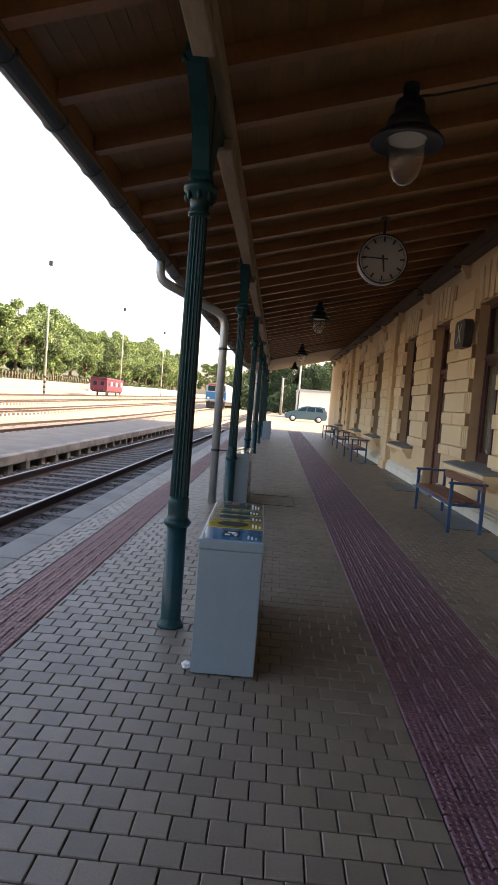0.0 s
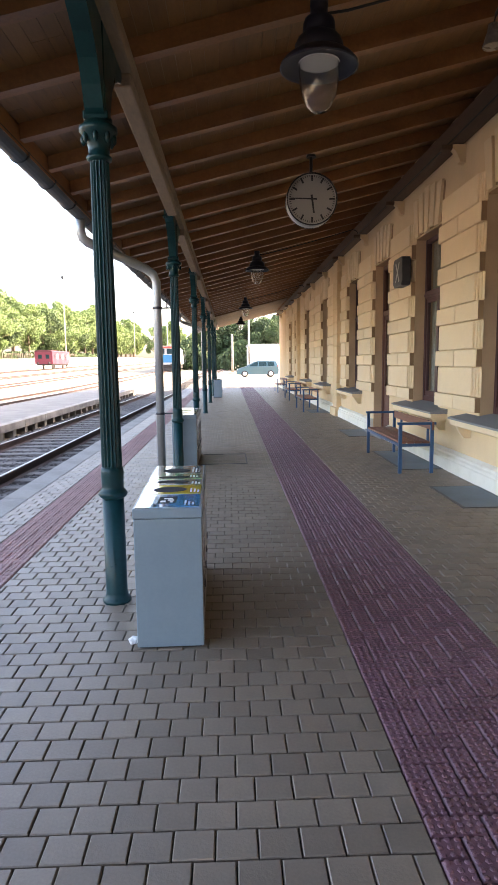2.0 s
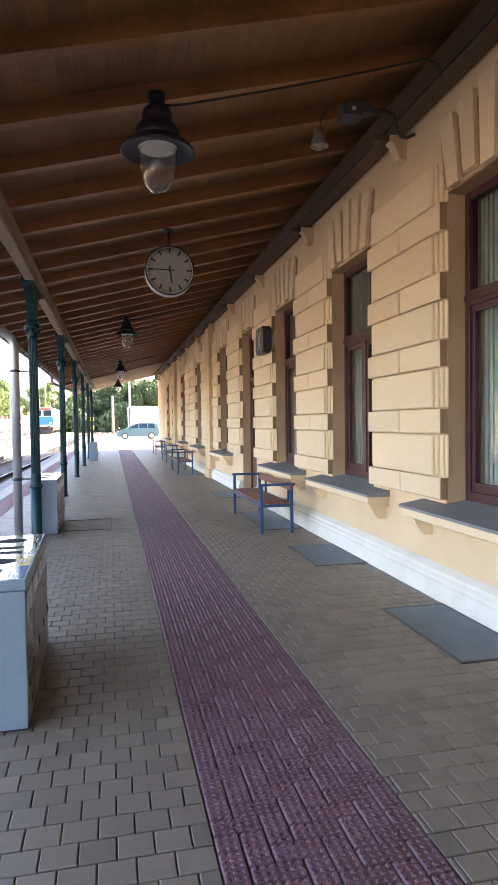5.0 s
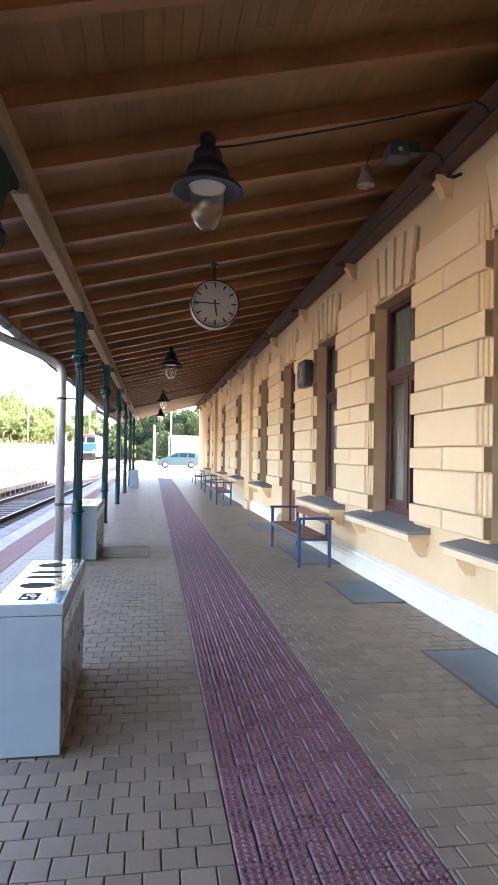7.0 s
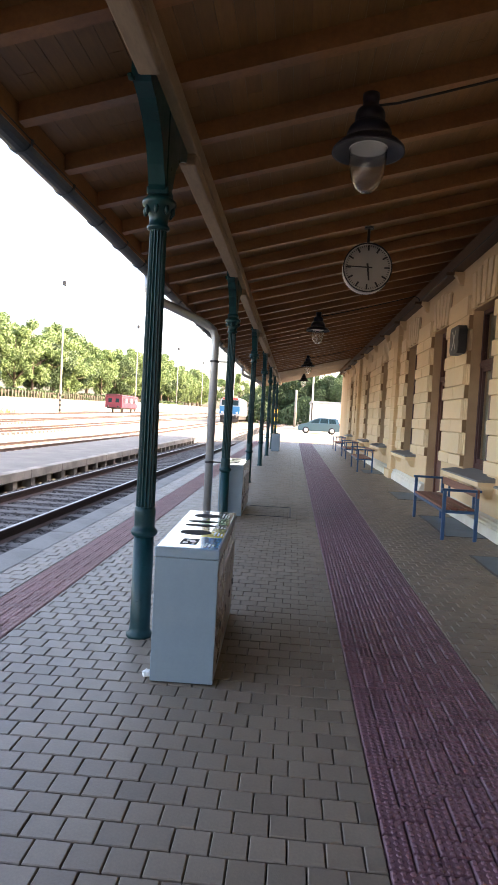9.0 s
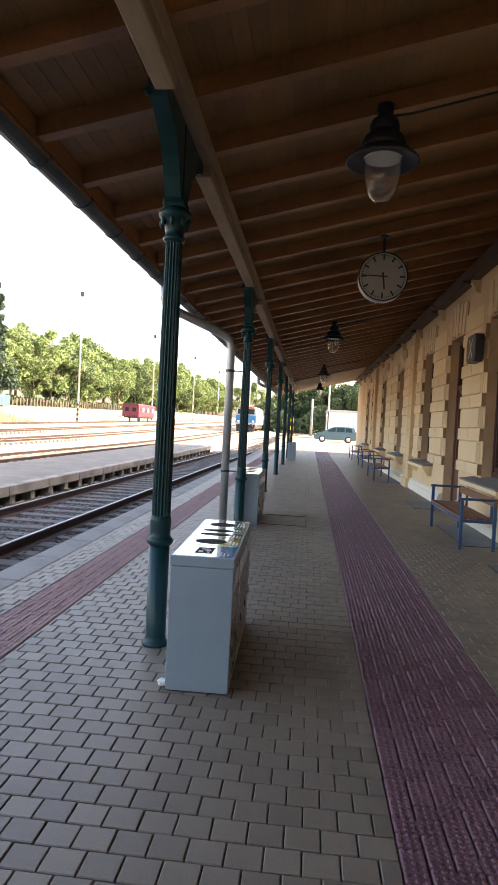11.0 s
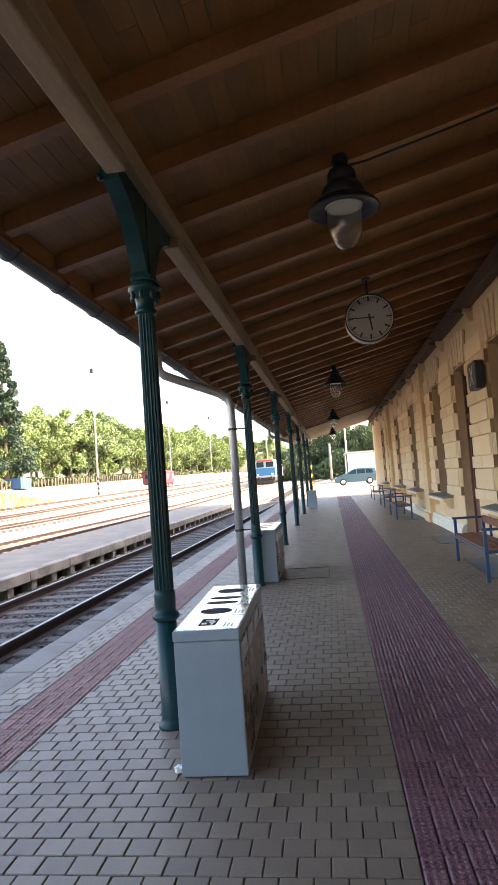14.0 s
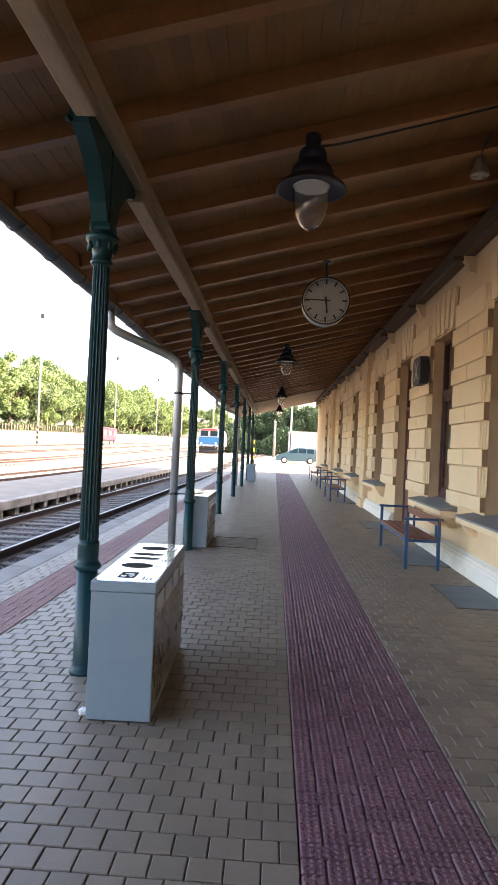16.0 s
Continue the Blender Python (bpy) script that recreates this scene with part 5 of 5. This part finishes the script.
# low pale wall along the far side of the yard
bm = bmesh.new()
for i in range(30):
    y = 118 + i * 5
    box(bm, -36.5, y, lie(-36.5, y) - .3, -36.1, y + 4.98, lie(-36.5, y) + 1.5)
structure("wall_yard", bm, M["whitewall"], "long low sunlit rendered wall beyond the sidings", "wall")
ct = thing("blue_container", "faded blue sheet-metal shed on the bank", "shed", at=(-42.4, 79, lie(-42.4, 79)))
boxpart("body", M["blue_sheet"], ct, -3.2, 0, 0, 1.2, 3, 1.5, bevel=.04)
boxpart("post", M["mast"], ct, 1.7, -.1, 0, 1.85, .05, 2.0, bevel=.02)

# forecourt past the platform's end
gar = thing("white_building", "low sunlit white rendered outbuilding beside the trees", "building", at=(2.5, 75, 0.09))
boxpart("wall", M["whitewall"], gar, 0, 0, 0, 9, 8, 3.35)
boxpart("roof", M["lococream"], gar, -.12, -.2, 3.35, 9.2, 8.2, 3.6, bevel=.02, label="pale flat roof")
boxpart("gable_strip", M["fence"], gar, -.02, -.05, 0, .12, .0, 3.35)
pl = thing("concrete_pole", "short concrete line pole by the forecourt", "pole", at=(0.6, 90, 0.14))
bm = bmesh.new()
tube(bm, [(0, 0, 0), (0, 0, 5.4)], .22, 10, .16)
part("shaft", bm, M["concrete"], pl)
pl = thing("street_lamp", "tall grey street lamp pole by the outbuilding", "street lamp", at=(2.72, 81, 0.11))
bm = bmesh.new()
tube(bm, [(0, 0, 0), (0, 0, 8.2)], .16, 10, .09)
part("shaft", bm, M["mast"], pl)
hz = thing("hazard_post", "yellow and black striped clearance post past the platform end", "post", at=(-0.95, 46, 0.015))
for k in range(8):
    bm = bmesh.new()
    box(bm, -.11, -.06, k * .3, .11, .06, k * .3 + .298, .005)
    part("stripe", bm, M["yellow_paint" if k % 2 == 0 else "black"], hz)

# ---- paving, last: single blocks near the walk, joined ones farther off ----
BW, BD = 0.1396, 0.1329
floor = thing("floor", "brown-grey concrete block paving laid in running bond", "paving", "", "structure")
single = raw_mesh("brick", *(lambda v, f: (paver(v, f, 0.0025, 0.0035, BW - 0.0025, BD - 0.0035, 0.0, 0.03, 0.004), (v, f))[1])([], []), M["brick1"])
rest_v, rest_f = [], []
rnd = np.random.RandomState(8)
made = 0
row = 0
y = 1.258 - 84 * BD
while y < 38.7:
    for xa, xb in ((-2.215, -1.885), (-1.475, 0.7995), (1.603, 3.22)):
        first_w = ((-0.0465 + (row % 2) * BW / 2 - xa) % BW) or BW
        x0, x1 = xa, xa + first_w
        while x0 < xb - 0.001:
            x1 = xb if xb - x1 < 0.03 else x1
            dz = rnd.uniform(-0.0016, 0.0016)
            if made < 300 and xa == -1.475 and -0.75 < x0 and x1 < 0.79 and abs(x1 - x0 - BW) < 1e-6 and 1.0 < y < 4.6:
                ob = new("brick", single)
                ob.parent, ob.location = floor, (x0, y, dz)
                made += 1
            else:
                paver(rest_v, rest_f, x0 + 0.0025, y + 0.0035, x1 - 0.0025, y + BD - 0.0035, dz, 0.03, 0.004)
            x0, x1 = x1, x1 + BW
    y += BD
    row += 1
ob = new("bricks_joined", raw_mesh("bricks_joined", rest_v, rest_f, M["brick"]))
ob.parent = floor
tagged(ob, kind="stuff")



def domed_block(w, d, rings=((0.0125, -0.0005), (0.0105, 0.0026), (0.0055, 0.0042))):
    """A tactile block with rows of small rounded domes."""
    v, f = [], []
    paver(v, f, 0.0024, 0.0034, w - 0.0024, d - 0.0034, 0.0, 0.03, 0.0065)
    nx, ny = round(w / 0.0333), round(d / 0.0333)
    for i in range(nx):
        for j in range(ny):
            x, y = (i + .5) * w / nx, (j + .5) * d / ny
            for q, (r, z) in enumerate(rings):
                k = len(v)
                v += [(x + r * math.cos(a), y + r * math.sin(a), z) for a in [p * math.pi / 3 for p in range(6)]]
                if q:
                    f += [(k - 6 + p, k - 6 + (p + 1) % 6, k + (p + 1) % 6, k + p) for p in range(6)]
            f.append(tuple(range(k, k + 6)))
    return v, f


LOW_DOMES = ((0.0125, -0.0005), (0.0075, 0.004))


def herringbone(x0, cols, ya, yb, u, v, phase, place):
    """Calls place(x, y, w, d) for each block of a herringbone bond of 1 x 2 blocks, u wide and v deep a unit."""
    j0, j1 = int((ya - phase) / v), int((yb - phase) / v)
    for j in range(j0, j1):
        for i in range(cols):
            k = (i - j) % 4
            x, y = x0 + i * u, phase + j * v
            if k == 0:
                place(x, y, 2 * u if i < cols - 1 else u, v)
            elif k == 1 and i == 0:
                place(x, y, u, v)
            elif k == 3:
                place(x, y, u, 2 * v)


# tactile guide strip of purple-red domed blocks in herringbone
strip = thing("guide_strip", "purple-red tactile guide strip of domed blocks in herringbone", "tactile paving", "", "structure")
TX0, TU, TV = 0.80, 0.1003, 0.0935
tile_me = {}
tv, tf = [], []
tiles = [0]


def put_tile(x, y, w, d):
    key = (round(w, 4), round(d, 4))
    if tiles[0] < 300 and 0.95 < y:
        if key not in tile_me:
            tile_me[key] = raw_mesh("tile", *domed_block(w, d), M["tact"])
        ob = new("tile", tile_me[key])
        ob.parent, ob.location = strip, (x, y, random.uniform(-.0012, .0012))
        tiles[0] += 1
        return
    k = len(tv)
    v, f = domed_block(w, d, LOW_DOMES)
    tv.extend((x + p[0], y + p[1], p[2]) for p in v)
    tf.extend(tuple(k + q for q in face) for face in f)


herringbone(TX0, 8, -9.6, 38.6, TU, TV, 1.697, put_tile)
ob = new("tiles_joined", raw_mesh("tiles_joined", tv, tf, M["tact"]))
ob.parent = strip
tagged(ob, kind="stuff")

# warning strip of red domed blocks near the edge
warn = thing("warning_strip", "dull red tactile warning strip along the platform edge", "tactile paving", "", "structure")
tv, tf = [], []


def put_red(x, y, w, d):
    k = len(tv)
    v, f = domed_block(w, d, LOW_DOMES)
    tv.extend((x + p[0], y + p[1], p[2]) for p in v)
    tf.extend(tuple(k + q for q in face) for face in f)


herringbone(-1.88, 4, -9.6, 38.6, 0.1005, 0.0935, 0.0, put_red)
ob = new("tiles_joined", raw_mesh("tiles_joined", tv, tf, M["redstrip"]))
ob.parent = warn
tagged(ob, kind="stuff")
